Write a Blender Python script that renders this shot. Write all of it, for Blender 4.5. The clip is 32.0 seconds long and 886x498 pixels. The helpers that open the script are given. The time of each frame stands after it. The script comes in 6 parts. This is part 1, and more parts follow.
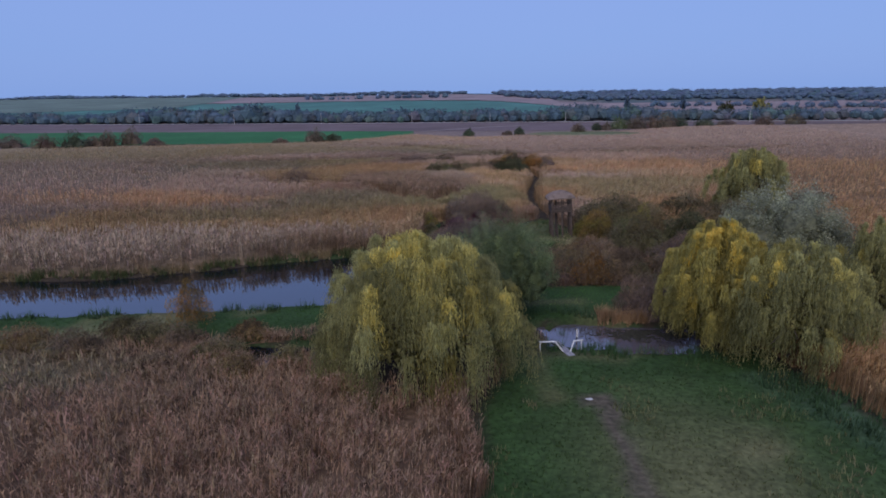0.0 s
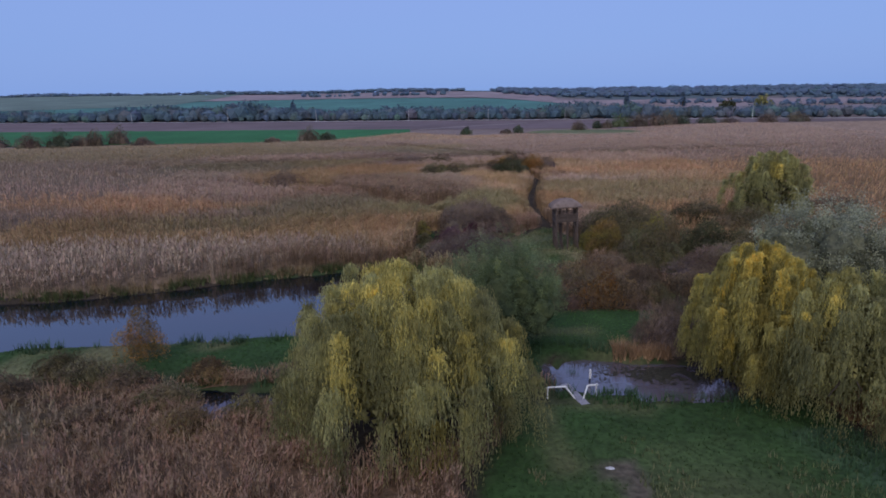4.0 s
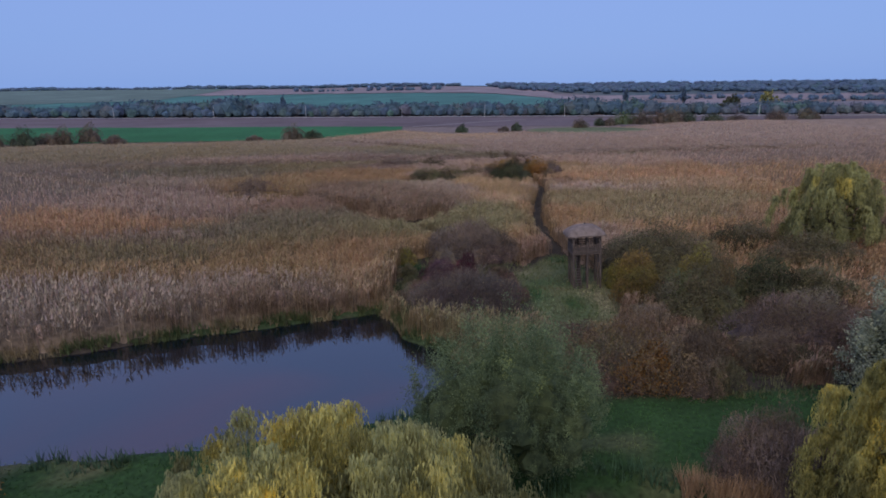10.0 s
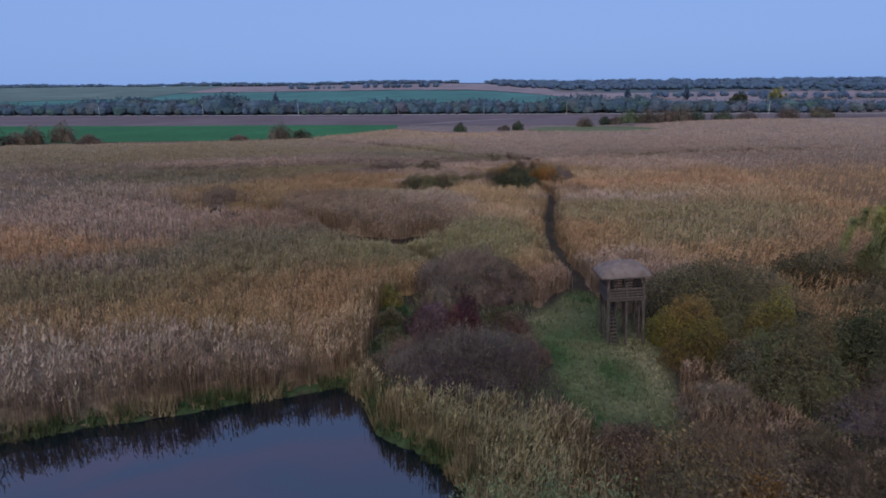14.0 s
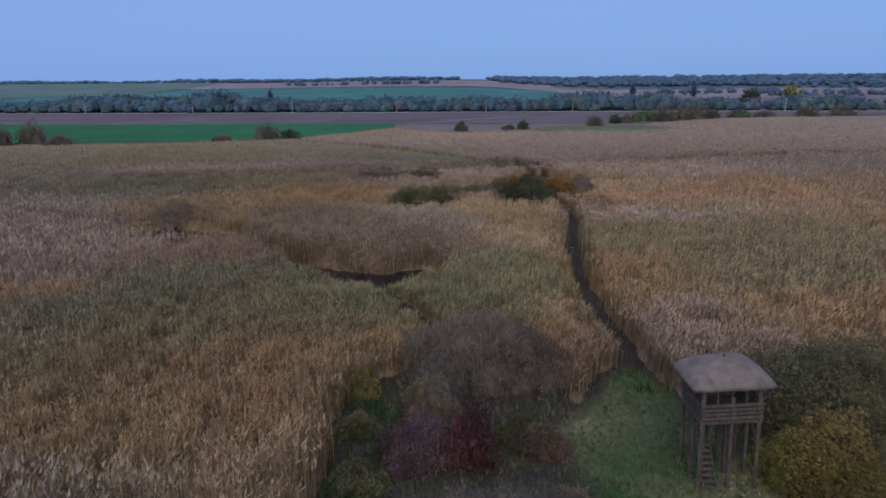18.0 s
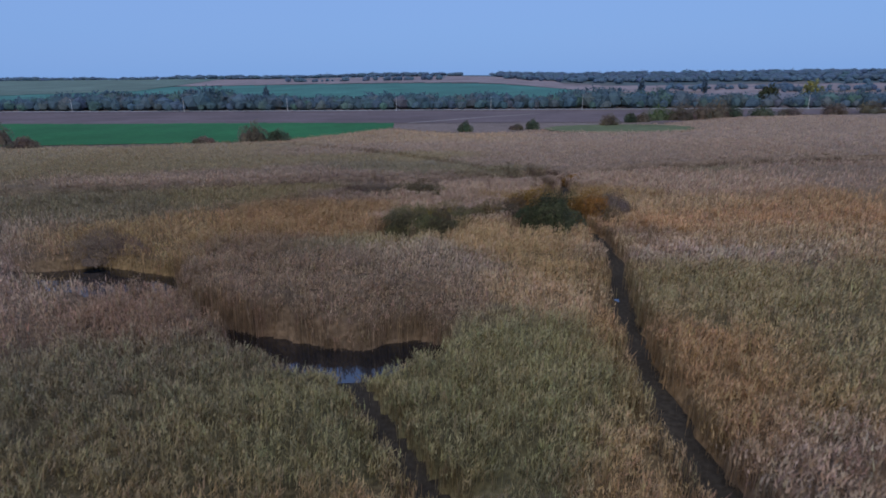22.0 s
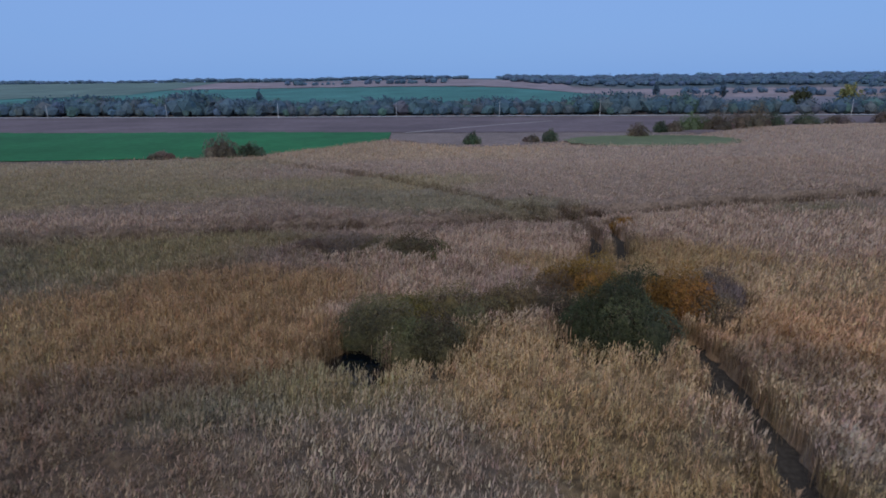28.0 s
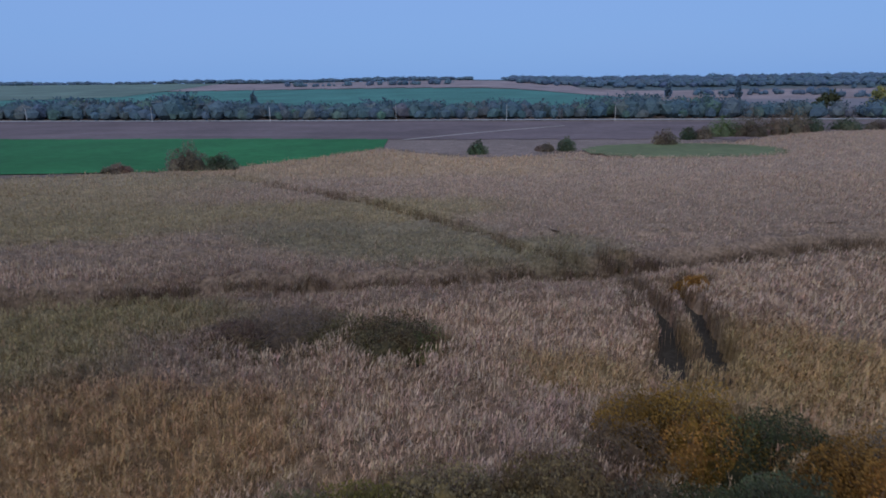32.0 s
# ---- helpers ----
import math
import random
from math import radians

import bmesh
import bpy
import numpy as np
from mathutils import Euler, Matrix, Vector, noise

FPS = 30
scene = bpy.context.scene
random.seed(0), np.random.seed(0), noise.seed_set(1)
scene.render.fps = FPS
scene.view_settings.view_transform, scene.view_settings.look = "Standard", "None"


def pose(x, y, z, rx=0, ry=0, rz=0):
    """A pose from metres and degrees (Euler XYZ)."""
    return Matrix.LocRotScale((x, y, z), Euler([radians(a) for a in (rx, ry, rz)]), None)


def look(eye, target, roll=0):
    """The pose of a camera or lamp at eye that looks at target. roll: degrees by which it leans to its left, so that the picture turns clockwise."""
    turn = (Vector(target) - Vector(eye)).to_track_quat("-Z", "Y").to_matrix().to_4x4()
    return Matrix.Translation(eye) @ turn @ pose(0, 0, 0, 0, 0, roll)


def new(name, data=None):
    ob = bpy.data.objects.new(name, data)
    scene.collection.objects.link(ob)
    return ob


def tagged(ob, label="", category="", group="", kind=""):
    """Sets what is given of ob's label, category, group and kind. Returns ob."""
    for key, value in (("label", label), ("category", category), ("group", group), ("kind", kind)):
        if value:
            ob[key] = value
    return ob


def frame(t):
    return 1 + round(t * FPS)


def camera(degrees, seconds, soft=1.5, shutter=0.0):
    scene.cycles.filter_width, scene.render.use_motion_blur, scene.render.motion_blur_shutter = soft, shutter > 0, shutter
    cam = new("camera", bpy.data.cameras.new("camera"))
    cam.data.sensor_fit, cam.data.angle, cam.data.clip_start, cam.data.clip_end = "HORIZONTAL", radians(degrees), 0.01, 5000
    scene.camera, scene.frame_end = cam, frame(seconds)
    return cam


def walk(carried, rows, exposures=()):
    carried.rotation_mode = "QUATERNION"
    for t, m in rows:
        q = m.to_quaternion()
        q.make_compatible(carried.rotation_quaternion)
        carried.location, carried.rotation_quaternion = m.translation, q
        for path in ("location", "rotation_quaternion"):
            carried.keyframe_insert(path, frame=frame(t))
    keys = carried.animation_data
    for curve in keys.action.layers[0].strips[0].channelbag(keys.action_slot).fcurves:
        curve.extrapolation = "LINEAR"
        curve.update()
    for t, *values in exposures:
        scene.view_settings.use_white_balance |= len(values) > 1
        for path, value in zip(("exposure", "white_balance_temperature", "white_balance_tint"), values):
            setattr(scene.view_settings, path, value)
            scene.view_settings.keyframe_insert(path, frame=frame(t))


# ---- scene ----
cam = camera(73.0, 32.0, 1.7, 0.5)
PATH = [
    (0, (-0.139, 6.583, 20.22), (-0.049, 8.52, 19.73), -0.7),
    (3, (0.608, 12.048, 20.414), (0.701, 13.983, 19.917), -0.8),
    (6, (1.357, 19.272, 20.575), (1.458, 21.205, 20.071), -0.7),
    (9, (2.298, 27.88, 20.807), (2.404, 29.81, 20.294), -0.7),
    (11, (2.965, 34.98, 20.629), (3.076, 36.909, 20.112), -0.6),
    (13, (3.678, 42.778, 20.435), (3.792, 44.706, 19.914), -0.6),
    (17, (5.128, 60.369, 20.078), (5.241, 62.295, 19.549), -0.6),
    (19, (5.84, 69.715, 20.116), (5.949, 71.639, 19.58), -0.6),
    (21, (6.552, 79.518, 20.135), (6.656, 81.441, 19.593), -0.7),
    (23, (7.229, 90.624, 20.249), (7.328, 92.546, 19.704), -0.6),
    (25, (7.987, 101.713, 20.559), (8.083, 103.635, 20.015), -0.6),
    (28, (9.42, 118.402, 20.459), (9.505, 120.328, 19.924), -0.7),
    (30, (10.356, 130.484, 20.574), (10.434, 132.411, 20.042), -0.8),
    (32, (11.394, 142.963, 20.564), (11.465, 144.89, 20.033), -0.7),
]
walk(cam, [(t, look(eye, target, roll)) for t, eye, target, roll in PATH],
     [(0, 0.03, 6600, 17), (12, 0.05, 6620, 15), (18, 0.03, 6430, 7), (32, 0.0, 6370, 4)])

# ---- light ----
world = bpy.data.worlds.new("overcast_dusk")
scene.world = world
world.use_nodes = True
wn, wl = world.node_tree.nodes, world.node_tree.links
wn.clear()
sky = wn.new("ShaderNodeTexSky")
sky.sky_type, sky.sun_disc = "NISHITA", False
sky.sun_elevation, sky.sun_rotation = radians(14), radians(200)
sky.altitude, sky.air_density, sky.dust_density, sky.ozone_density = 100, 1.0, 2.0, 4.0
cloud = wn.new("ShaderNodeMix")
cloud.data_type = "RGBA"
cloud.inputs["Factor"].default_value = 0.88
back = wn.new("ShaderNodeBackground")
back.inputs["Strength"].default_value = 0.10
wout = wn.new("ShaderNodeOutputWorld")
heaven, height, veil = wn.new("ShaderNodeTexCoord"), wn.new("ShaderNodeSeparateXYZ"), wn.new("ShaderNodeTexNoise")
veil.inputs["Scale"].default_value, veil.inputs["Detail"].default_value = 2.2, 3.0
spread = wn.new("ShaderNodeMapping")
spread.inputs["Scale"].default_value = (1, 1, 5)
wl.new(heaven.outputs["Generated"], spread.inputs["Vector"])
wl.new(spread.outputs["Vector"], veil.inputs["Vector"])
wl.new(heaven.outputs["Generated"], height.inputs["Vector"])
drift = wn.new("ShaderNodeMath")
drift.operation = "MULTIPLY_ADD"
drift.inputs[1].default_value = 0.16
wl.new(veil.outputs["Fac"], drift.inputs[0])
wl.new(height.outputs["Z"], drift.inputs[2])
shades = wn.new("ShaderNodeValToRGB")
shades.color_ramp.elements[0].position, shades.color_ramp.elements[0].color = 0.06, (0.228, 0.398, 0.805, 1)
shades.color_ramp.elements[1].position, shades.color_ramp.elements[1].color = 0.40, (0.266, 0.398, 0.812, 1)
wl.new(drift.outputs["Value"], shades.inputs["Fac"])
tenfold = wn.new("ShaderNodeVectorMath")
tenfold.operation = "SCALE"
tenfold.inputs["Scale"].default_value = 10.0
streak = wn.new("ShaderNodeTexNoise")
streak.inputs["Scale"].default_value, streak.inputs["Detail"].default_value, streak.inputs["Distortion"].default_value = 1.7, 2.5, 0.8
wl.new(spread.outputs["Vector"], streak.inputs["Vector"])
band = wn.new("ShaderNodeMapRange")
band.inputs["From Min"].default_value, band.inputs["From Max"].default_value = 0.3, 0.5
wl.new(height.outputs["Z"], band.inputs["Value"])
cover = wn.new("ShaderNodeMapRange")
cover.inputs["From Min"].default_value, cover.inputs["From Max"].default_value, cover.inputs["To Max"].default_value = 0.54, 0.72, 0.4
wl.new(streak.outputs["Fac"], cover.inputs["Value"])
share = wn.new("ShaderNodeMath")
share.operation = "MULTIPLY"
wl.new(band.outputs["Result"], share.inputs[0])
wl.new(cover.outputs["Result"], share.inputs[1])
dusk = wn.new("ShaderNodeMix")
dusk.data_type = "RGBA"
dusk.inputs["B"].default_value = (0.62, 0.38, 0.66, 1)
wl.new(share.outputs["Value"], dusk.inputs["Factor"])
wl.new(shades.outputs["Color"], dusk.inputs["A"])
wl.new(dusk.outputs["Result"], tenfold.inputs[0])
wl.new(tenfold.outputs["Vector"], cloud.inputs["B"])
wl.new(sky.outputs["Color"], cloud.inputs["A"])
wl.new(cloud.outputs["Result"], back.inputs["Color"])
wl.new(back.outputs["Background"], wout.inputs["Surface"])

sun = new("sun", bpy.data.lights.new("sun", "SUN"))
sun.data.energy, sun.data.angle, sun.data.color = 1.65, radians(60), (1.0, 0.94, 0.85)
sun.matrix_world = look((0, 0, 60), (14, 58, 0))


# ---- numeric helpers ----
def lattice(ix, iy, seed):
    n = (ix * 374761393 + iy * 668265263 + seed * 974634541) & 0xFFFFFFFF
    n = ((n ^ (n >> 13)) * 1274126177) & 0xFFFFFFFF
    return ((n ^ (n >> 16)) & 0xFFFF) / 65535.0


def wave(x, y, size, seed=0):
    """Smooth random values from 0 to 1 over the plane, with bumps of about that size."""
    x, y = np.asarray(x, float) / size, np.asarray(y, float) / size
    ix, iy = np.floor(x).astype(np.int64), np.floor(y).astype(np.int64)
    fx, fy = x - ix, y - iy
    fx, fy = fx * fx * (3 - 2 * fx), fy * fy * (3 - 2 * fy)
    a, b = lattice(ix, iy, seed), lattice(ix + 1, iy, seed)
    c, d = lattice(ix, iy + 1, seed), lattice(ix + 1, iy + 1, seed)
    return (a * (1 - fx) + b * fx) * (1 - fy) + (c * (1 - fx) + d * fx) * fy


def rough(x, y, size, seed=0):
    return 0.55 * wave(x, y, size, seed) + 0.3 * wave(x, y, size * 0.43, seed + 7) + 0.15 * wave(x, y, size * 0.19, seed + 13)


def soft_step(a, b, v):
    t = np.clip((v - a) / (b - a), 0, 1)
    return t * t * (3 - 2 * t)


def line_distance(x, y, pts):
    best = np.full(np.shape(x), 1e9)
    for (ax, ay), (bx, by) in zip(pts[:-1], pts[1:]):
        dx, dy = bx - ax, by - ay
        t = np.clip(((x - ax) * dx + (y - ay) * dy) / (dx * dx + dy * dy), 0, 1)
        best = np.minimum(best, np.hypot(x - ax - t * dx, y - ay - t * dy))
    return best


def inside(x, y, poly):
    """Signed distance to a polygon: positive inside."""
    hit = np.zeros(np.shape(x), bool)
    for (ax, ay), (bx, by) in zip(poly, poly[1:] + poly[:1]):
        if ay != by:
            hit ^= ((ay > y) != (by > y)) & (x < (bx - ax) * (y - ay) / (by - ay) + ax)
    return np.where(hit, 1, -1) * line_distance(x, y, poly + poly[:1])


# ---- plan ----
POND = [(-160, 74), (-48, 75.6), (-38, 75.2), (-29, 77.2), (-20, 80), (-12.6, 82.2), (-3.4, 84.5), (-0.8, 85.4), (1.1, 82),
        (1.8, 79.3), (4.2, 77), (5.8, 75), (7, 72), (5.5, 68.2), (2, 66.2), (-3, 64.6), (-11, 63.5), (-20, 62.8), (-40, 62.2), (-160, 61)]
DOCK_POND = [(10.1, 54.2), (10.4, 57.0), (11.2, 56.7), (11.4, 55.3), (12.2, 57.2), (13.6, 57.7), (15, 57.0), (16.8, 56.3), (19.8, 55.7), (24, 55), (27, 53), (25, 50.5), (21.9, 49.8),
             (17.6, 50.1), (16.2, 50.2), (15.9, 51.2), (14.4, 51.7), (12.7, 51.9), (11, 52.4)]
SCRUB_POND = [(-16.2, 54.3), (-13.1, 54.1), (-8.8, 53.9), (-7.8, 50.8), (-12.5, 50.2)]
BUSH_WATER = [(1.6, 158.2), (2.2, 161), (4.2, 162.4), (6.8, 160), (8.4, 157.6), (7.4, 154.4), (3.4, 154.8)]
CHANNEL = [(30, 160), (29.5, 152), (28.8, 146), (27, 140), (25, 134), (23.5, 127), (22, 119), (21.3, 112), (21.2, 105), (21, 101)]
MOAT_WEST = [(-97, 186), (-84, 178.5), (-68, 168.5), (-51, 157), (-38, 150.5), (-28, 147), (-21, 143.5)]
MOAT = [(-18.5, 142.5), (-14, 137.5), (-9.5, 132.2), (-6, 129.6)]
MOAT_FRONT = [(-5.5, 128.5), (1.2, 125.5), (4, 125.5), (7.0, 126.7)]
SPUR = [(1.5, 127), (1.6, 124), (2.9, 120.5), (5, 115.5), (7.2, 110), (9, 107)]
TRACK_A = [(31.4, 198.5), (30.9, 196), (31.6, 190.5), (30.2, 184.7), (28.3, 179.5)]
TRACK_B = [(34.3, 197.5), (35.1, 191.9), (33.4, 185.9), (31.6, 179.3)]
LINE_EAST = [(29.5, 201.5), (44, 205.2), (64.5, 208.8), (82, 212), (130, 217)]
LINE_WEST = [(-80, 192), (-60.5, 192.6), (-38, 193.4), (-23.6, 196.2), (-9, 199), (10, 199.2), (29.5, 201.5)]
LINE_NORTH = [(-52.8, 290), (-33.7, 277.7), (-11.8, 254.6), (5.8, 237.2), (15.7, 224), (27, 204)]
LANE = [(8.0, 50), (4.9, 44.4), (3.9, 41.4), (3.0, 33), (2, 10), (45, 8), (45, 33), (28.5, 37.3), (27.6, 42.5), (27, 46), (27, 49.5)]
STRIP = [(-160, 61.5), (-20, 62.9), (-10, 63.8), (-1, 64.8), (5, 67.8), (15, 67), (33, 67.3), (70, 70), (70, 64.5), (36, 62.5),
         (22, 60), (18, 56), (9, 58), (8, 49), (-9, 56.9), (-18, 56.2), (-40, 56.2), (-160, 55.5)]
TOWER_GRASS = [(13.8, 69), (14, 80), (14.5, 88), (14.0, 95.5), (17, 98.5), (19.8, 102.5), (21.8, 102.5), (23.6, 93), (23, 87), (20.5, 78), (17, 69)]
SCRUB = [(2.5, 82), (13, 78), (15, 90), (15.5, 104), (10, 105), (4, 102.5), (1.4, 100), (1.0, 94), (0.8, 88)]
MARSH_EDGE = [(-190, 284), (-110, 287), (-86, 286), (-61, 290), (-36, 296), (-20, 311), (-1, 333), (12, 318), (26, 308), (42, 309), (62, 319), (82, 329), (113, 336), (150, 362), (190, 374), (294, 378)]


def marsh_limit(x):
    return np.interp(x, [p[0] for p in MARSH_EDGE], [p[1] for p in MARSH_EDGE])


def wet(x, y):
    """Signed distance to open water: positive in it."""
    j = (rough(x, y, 2.6, 3) - 0.5) * 1.3
    w = np.maximum.reduce([inside(x, y, POND), inside(x, y, DOCK_POND), inside(x, y, SCRUB_POND), inside(x, y, BUSH_WATER)]) + j * 0.7
    w = np.maximum(w, 1.3 + 3.6 * soft_step(-37, -28, x) - line_distance(x, y, MOAT_WEST) + j)
    w = np.maximum(w, 1.6 - line_distance(x, y, MOAT) + j * 0.6)
    w = np.maximum(w, 2.9 - line_distance(x, y, MOAT_FRONT) + j * 0.8)
    w = np.maximum(w, -0.35 + 0.95 * soft_step(121.5, 125, y) - line_distance(x, y, SPUR) + j * 0.5)
    return np.maximum(w, -0.3 + 0.5 * np.exp(-((y - 136) / 2.4) ** 2) - line_distance(x, y, CHANNEL) + j * 0.3)


def bank_distance(x, y):
    """A slope coordinate that grows towards the far ridge."""
    return y + 0.25 * x


def ground_height(x, y):
    x, y = np.asarray(x, float), np.asarray(y, float)
    z = 0.28 + 0.22 * rough(x, y, 7, 5)
    z = z + 0.1 * np.exp(-(((x - 20.3) / 7) ** 2 + ((y - 91) / 9) ** 2))
    z = z + 0.25 * soft_step(-1, 2, inside(x, y, STRIP)) + 0.12 * soft_step(-1, 2, inside(x, y, LANE))
    z = z - 1.1 * soft_step(-0.55, 0.7, wet(x, y))
    far = soft_step(270, 340, y)
    z = z * (1 - far) + far * (1.0 + 0.4 * rough(x, y, 60, 9))
    d = bank_distance(x, y)
    east = soft_step(80, 300, x)
    rise = 0.0405 * np.clip(d - 520, 0, 630) * (1 - east) + 0.083 * np.clip(d - 890, 0, 260) * east
    z = z + rise * (0.92 + 0.16 * rough(x, y, 300, 4))
    return z - 0.02 * np.clip(d - 1200, 0, 900)


# ---- materials ----
def node_mat(name, rough_value=0.85, spec=0.2):
    m = bpy.data.materials.new(name)
    m.use_nodes = True
    n, l = m.node_tree.nodes, m.node_tree.links
    b = n["Principled BSDF"]
    b.inputs["Roughness"].default_value = rough_value
    b.inputs["Specular IOR Level"].default_value = spec
    return m, n, l, b


def noise_node(n, l, scale, detail=4.0, coord="Object"):
    tc, tex = n.new("ShaderNodeTexCoord"), n.new("ShaderNodeTexNoise")
    tex.inputs["Scale"].default_value, tex.inputs["Detail"].default_value = scale, detail
    l.new(tc.outputs[coord], tex.inputs["Vector"])
    return tex


def ramp(n, l, source, stops):
    r = n.new("ShaderNodeValToRGB")
    while len(r.color_ramp.elements) < len(stops):
        r.color_ramp.elements.new(0.5)
    for e, (p, c) in zip(r.color_ramp.elements, stops):
        e.position, e.color = p, (*c, 1)
    l.new(source, r.inputs["Fac"])
    return r


def mix(n, l, kind, fac, a, b):
    m = n.new("ShaderNodeMix")
    m.data_type, m.blend_type = "RGBA", kind
    for socket, v in (("Factor", fac), ("A", a), ("B", b)):
        if isinstance(v, (int, float)):
            m.inputs[socket].default_value = v
        elif isinstance(v, tuple):
            m.inputs[socket].default_value = (*v, 1)
        else:
            l.new(v, m.inputs[socket])
    return m.outputs["Result"]


def bump(n, l, b, source, strength, distance):
    bp = n.new("ShaderNodeBump")
    bp.inputs["Strength"].default_value, bp.inputs["Distance"].default_value = strength, distance
    l.new(source, bp.inputs["Height"])
    l.new(bp.outputs["Normal"], b.inputs["Normal"])


def tinted_mat(name, fine, coarse, rough_value=0.9, spread=0.45, relief=0.4, dist=0.15):
    """A surface whose base colour is kept on its points, with grain at two scales."""
    m, n, l, b = node_mat(name, rough_value, 0.15)
    at = n.new("ShaderNodeAttribute")
    at.attribute_name = "tint"
    f, c = noise_node(n, l, fine, 6), noise_node(n, l, coarse, 4)
    g1 = ramp(n, l, f.outputs["Fac"], [(0.25, (1 - spread,) * 3), (0.75, (1 + spread * 0.6,) * 3)])
    g2 = ramp(n, l, c.outputs["Fac"], [(0.3, (0.8, 0.78, 0.74)), (0.7, (1.12, 1.1, 1.05))])
    col = mix(n, l, "MULTIPLY", 1.0, at.outputs["Color"], g1.outputs["Color"])
    col = mix(n, l, "MULTIPLY", 1.0, col, g2.outputs["Color"])
    l.new(col, b.inputs["Base Color"])
    bump(n, l, b, f.outputs["Fac"], relief, dist)
    return m


def leaf_mat(name, colours, through_light=0.25):
    """Leaves or twigs that differ one by one and from bough to bough."""
    m, n, l, b = node_mat(name, 0.75, 0.12)
    geo = n.new("ShaderNodeNewGeometry")
    k = len(colours) - 1
    mean = [sum(c[i] for c in colours) / len(colours) for i in range(3)]
    colours = [tuple(0.55 * v + 0.45 * w for v, w in zip(c, mean)) for c in colours]
    r = ramp(n, l, geo.outputs["Random Per Island"], [(i / k, c) for i, c in enumerate(colours)])
    big = noise_node(n, l, 0.55, 3)
    g = ramp(n, l, big.outputs["Fac"], [(0.3, (0.82, 0.84, 0.87)), (0.7, (1.15, 1.13, 1.03))])
    col = mix(n, l, "MULTIPLY", 1.0, r.outputs["Color"], g.outputs["Color"])
    spray = noise_node(n, l, 2.3, 2)
    h = ramp(n, l, spray.outputs["Fac"], [(0.32, (0.62, 0.64, 0.66)), (0.5, (1.0, 1.0, 1.0)), (0.7, (1.32, 1.28, 1.15))])
    col = mix(n, l, "MULTIPLY", 1.0, col, h.outputs["Color"])
    at = n.new("ShaderNodeAttribute")
    at.attribute_name = "tint"
    col = mix(n, l, "MULTIPLY", 1.0, col, at.outputs["Color"])
    l.new(col, b.inputs["Base Color"])
    if through_light:
        tr, mx = n.new("ShaderNodeBsdfTranslucent"), n.new("ShaderNodeMixShader")
        l.new(col, tr.inputs["Color"])
        mx.inputs["Fac"].default_value = through_light
        l.new(b.outputs["BSDF"], mx.inputs[1])
        l.new(tr.outputs["BSDF"], mx.inputs[2])
        l.new(mx.outputs["Shader"], n["Material Output"].inputs["Surface"])
    return m


def reed_mat():
    m, n, l, b = node_mat("reed", 0.8, 0.1)
    at = n.new("ShaderNodeAttribute")
    at.attribute_name = "tint"
    geo = n.new("ShaderNodeNewGeometry")
    r = ramp(n, l, geo.outputs["Random Per Island"], [(0.0, (0.9, 0.9, 0.9)), (0.5, (1.0, 0.99, 0.98)), (1.0, (1.09, 1.08, 1.06))])
    col = mix(n, l, "MULTIPLY", 1.0, at.outputs["Color"], r.outputs["Color"])
    l.new(col, b.inputs["Base Color"])
    tr, mx = n.new("ShaderNodeBsdfTranslucent"), n.new("ShaderNodeMixShader")
    l.new(col, tr.inputs["Color"])
    mx.inputs["Fac"].default_value = 0.2
    l.new(b.outputs["BSDF"], mx.inputs[1])
    l.new(tr.outputs["BSDF"], mx.inputs[2])
    l.new(mx.outputs["Shader"], n["Material Output"].inputs["Surface"])
    return m


def plain_mat(name, low, high, scale, rough_value=0.8, metal=0.0, relief=0.3, dist=0.01, stretch=(1, 1, 1)):
    m, n, l, b = node_mat(name, rough_value, 0.3)
    tc, mp, tex = n.new("ShaderNodeTexCoord"), n.new("ShaderNodeMapping"), n.new("ShaderNodeTexNoise")
    mp.inputs["Scale"].default_value = stretch
    tex.inputs["Scale"].default_value, tex.inputs["Detail"].default_value = scale, 6
    l.new(tc.outputs["Object"], mp.inputs["Vector"])
    l.new(mp.outputs["Vector"], tex.inputs["Vector"])
    info = n.new("ShaderNodeObjectInfo")
    r = ramp(n, l, tex.outputs["Fac"], [(0.28, low), (0.72, high)])
    v = ramp(n, l, info.outputs["Random"], [(0.0, (0.78, 0.78, 0.78)), (1.0, (1.15, 1.15, 1.15))])
    l.new(mix(n, l, "MULTIPLY", 1.0, r.outputs["Color"], v.outputs["Color"]), b.inputs["Base Color"])
    b.inputs["Metallic"].default_value = metal
    bump(n, l, b, tex.outputs["Fac"], relief, dist)
    return m


def water_mat(name="water", base=(0.003, 0.006, 0.01)):
    m, n, l, b = node_mat(name, 0.02, 0.5)
    b.inputs["Base Color"].default_value = (*base, 1)
    b.inputs["IOR"].default_value = 2.15
    tex = noise_node(n, l, 1.6, 3)
    bump(n, l, b, tex.outputs["Fac"], 0.05, 0.02)
    return m


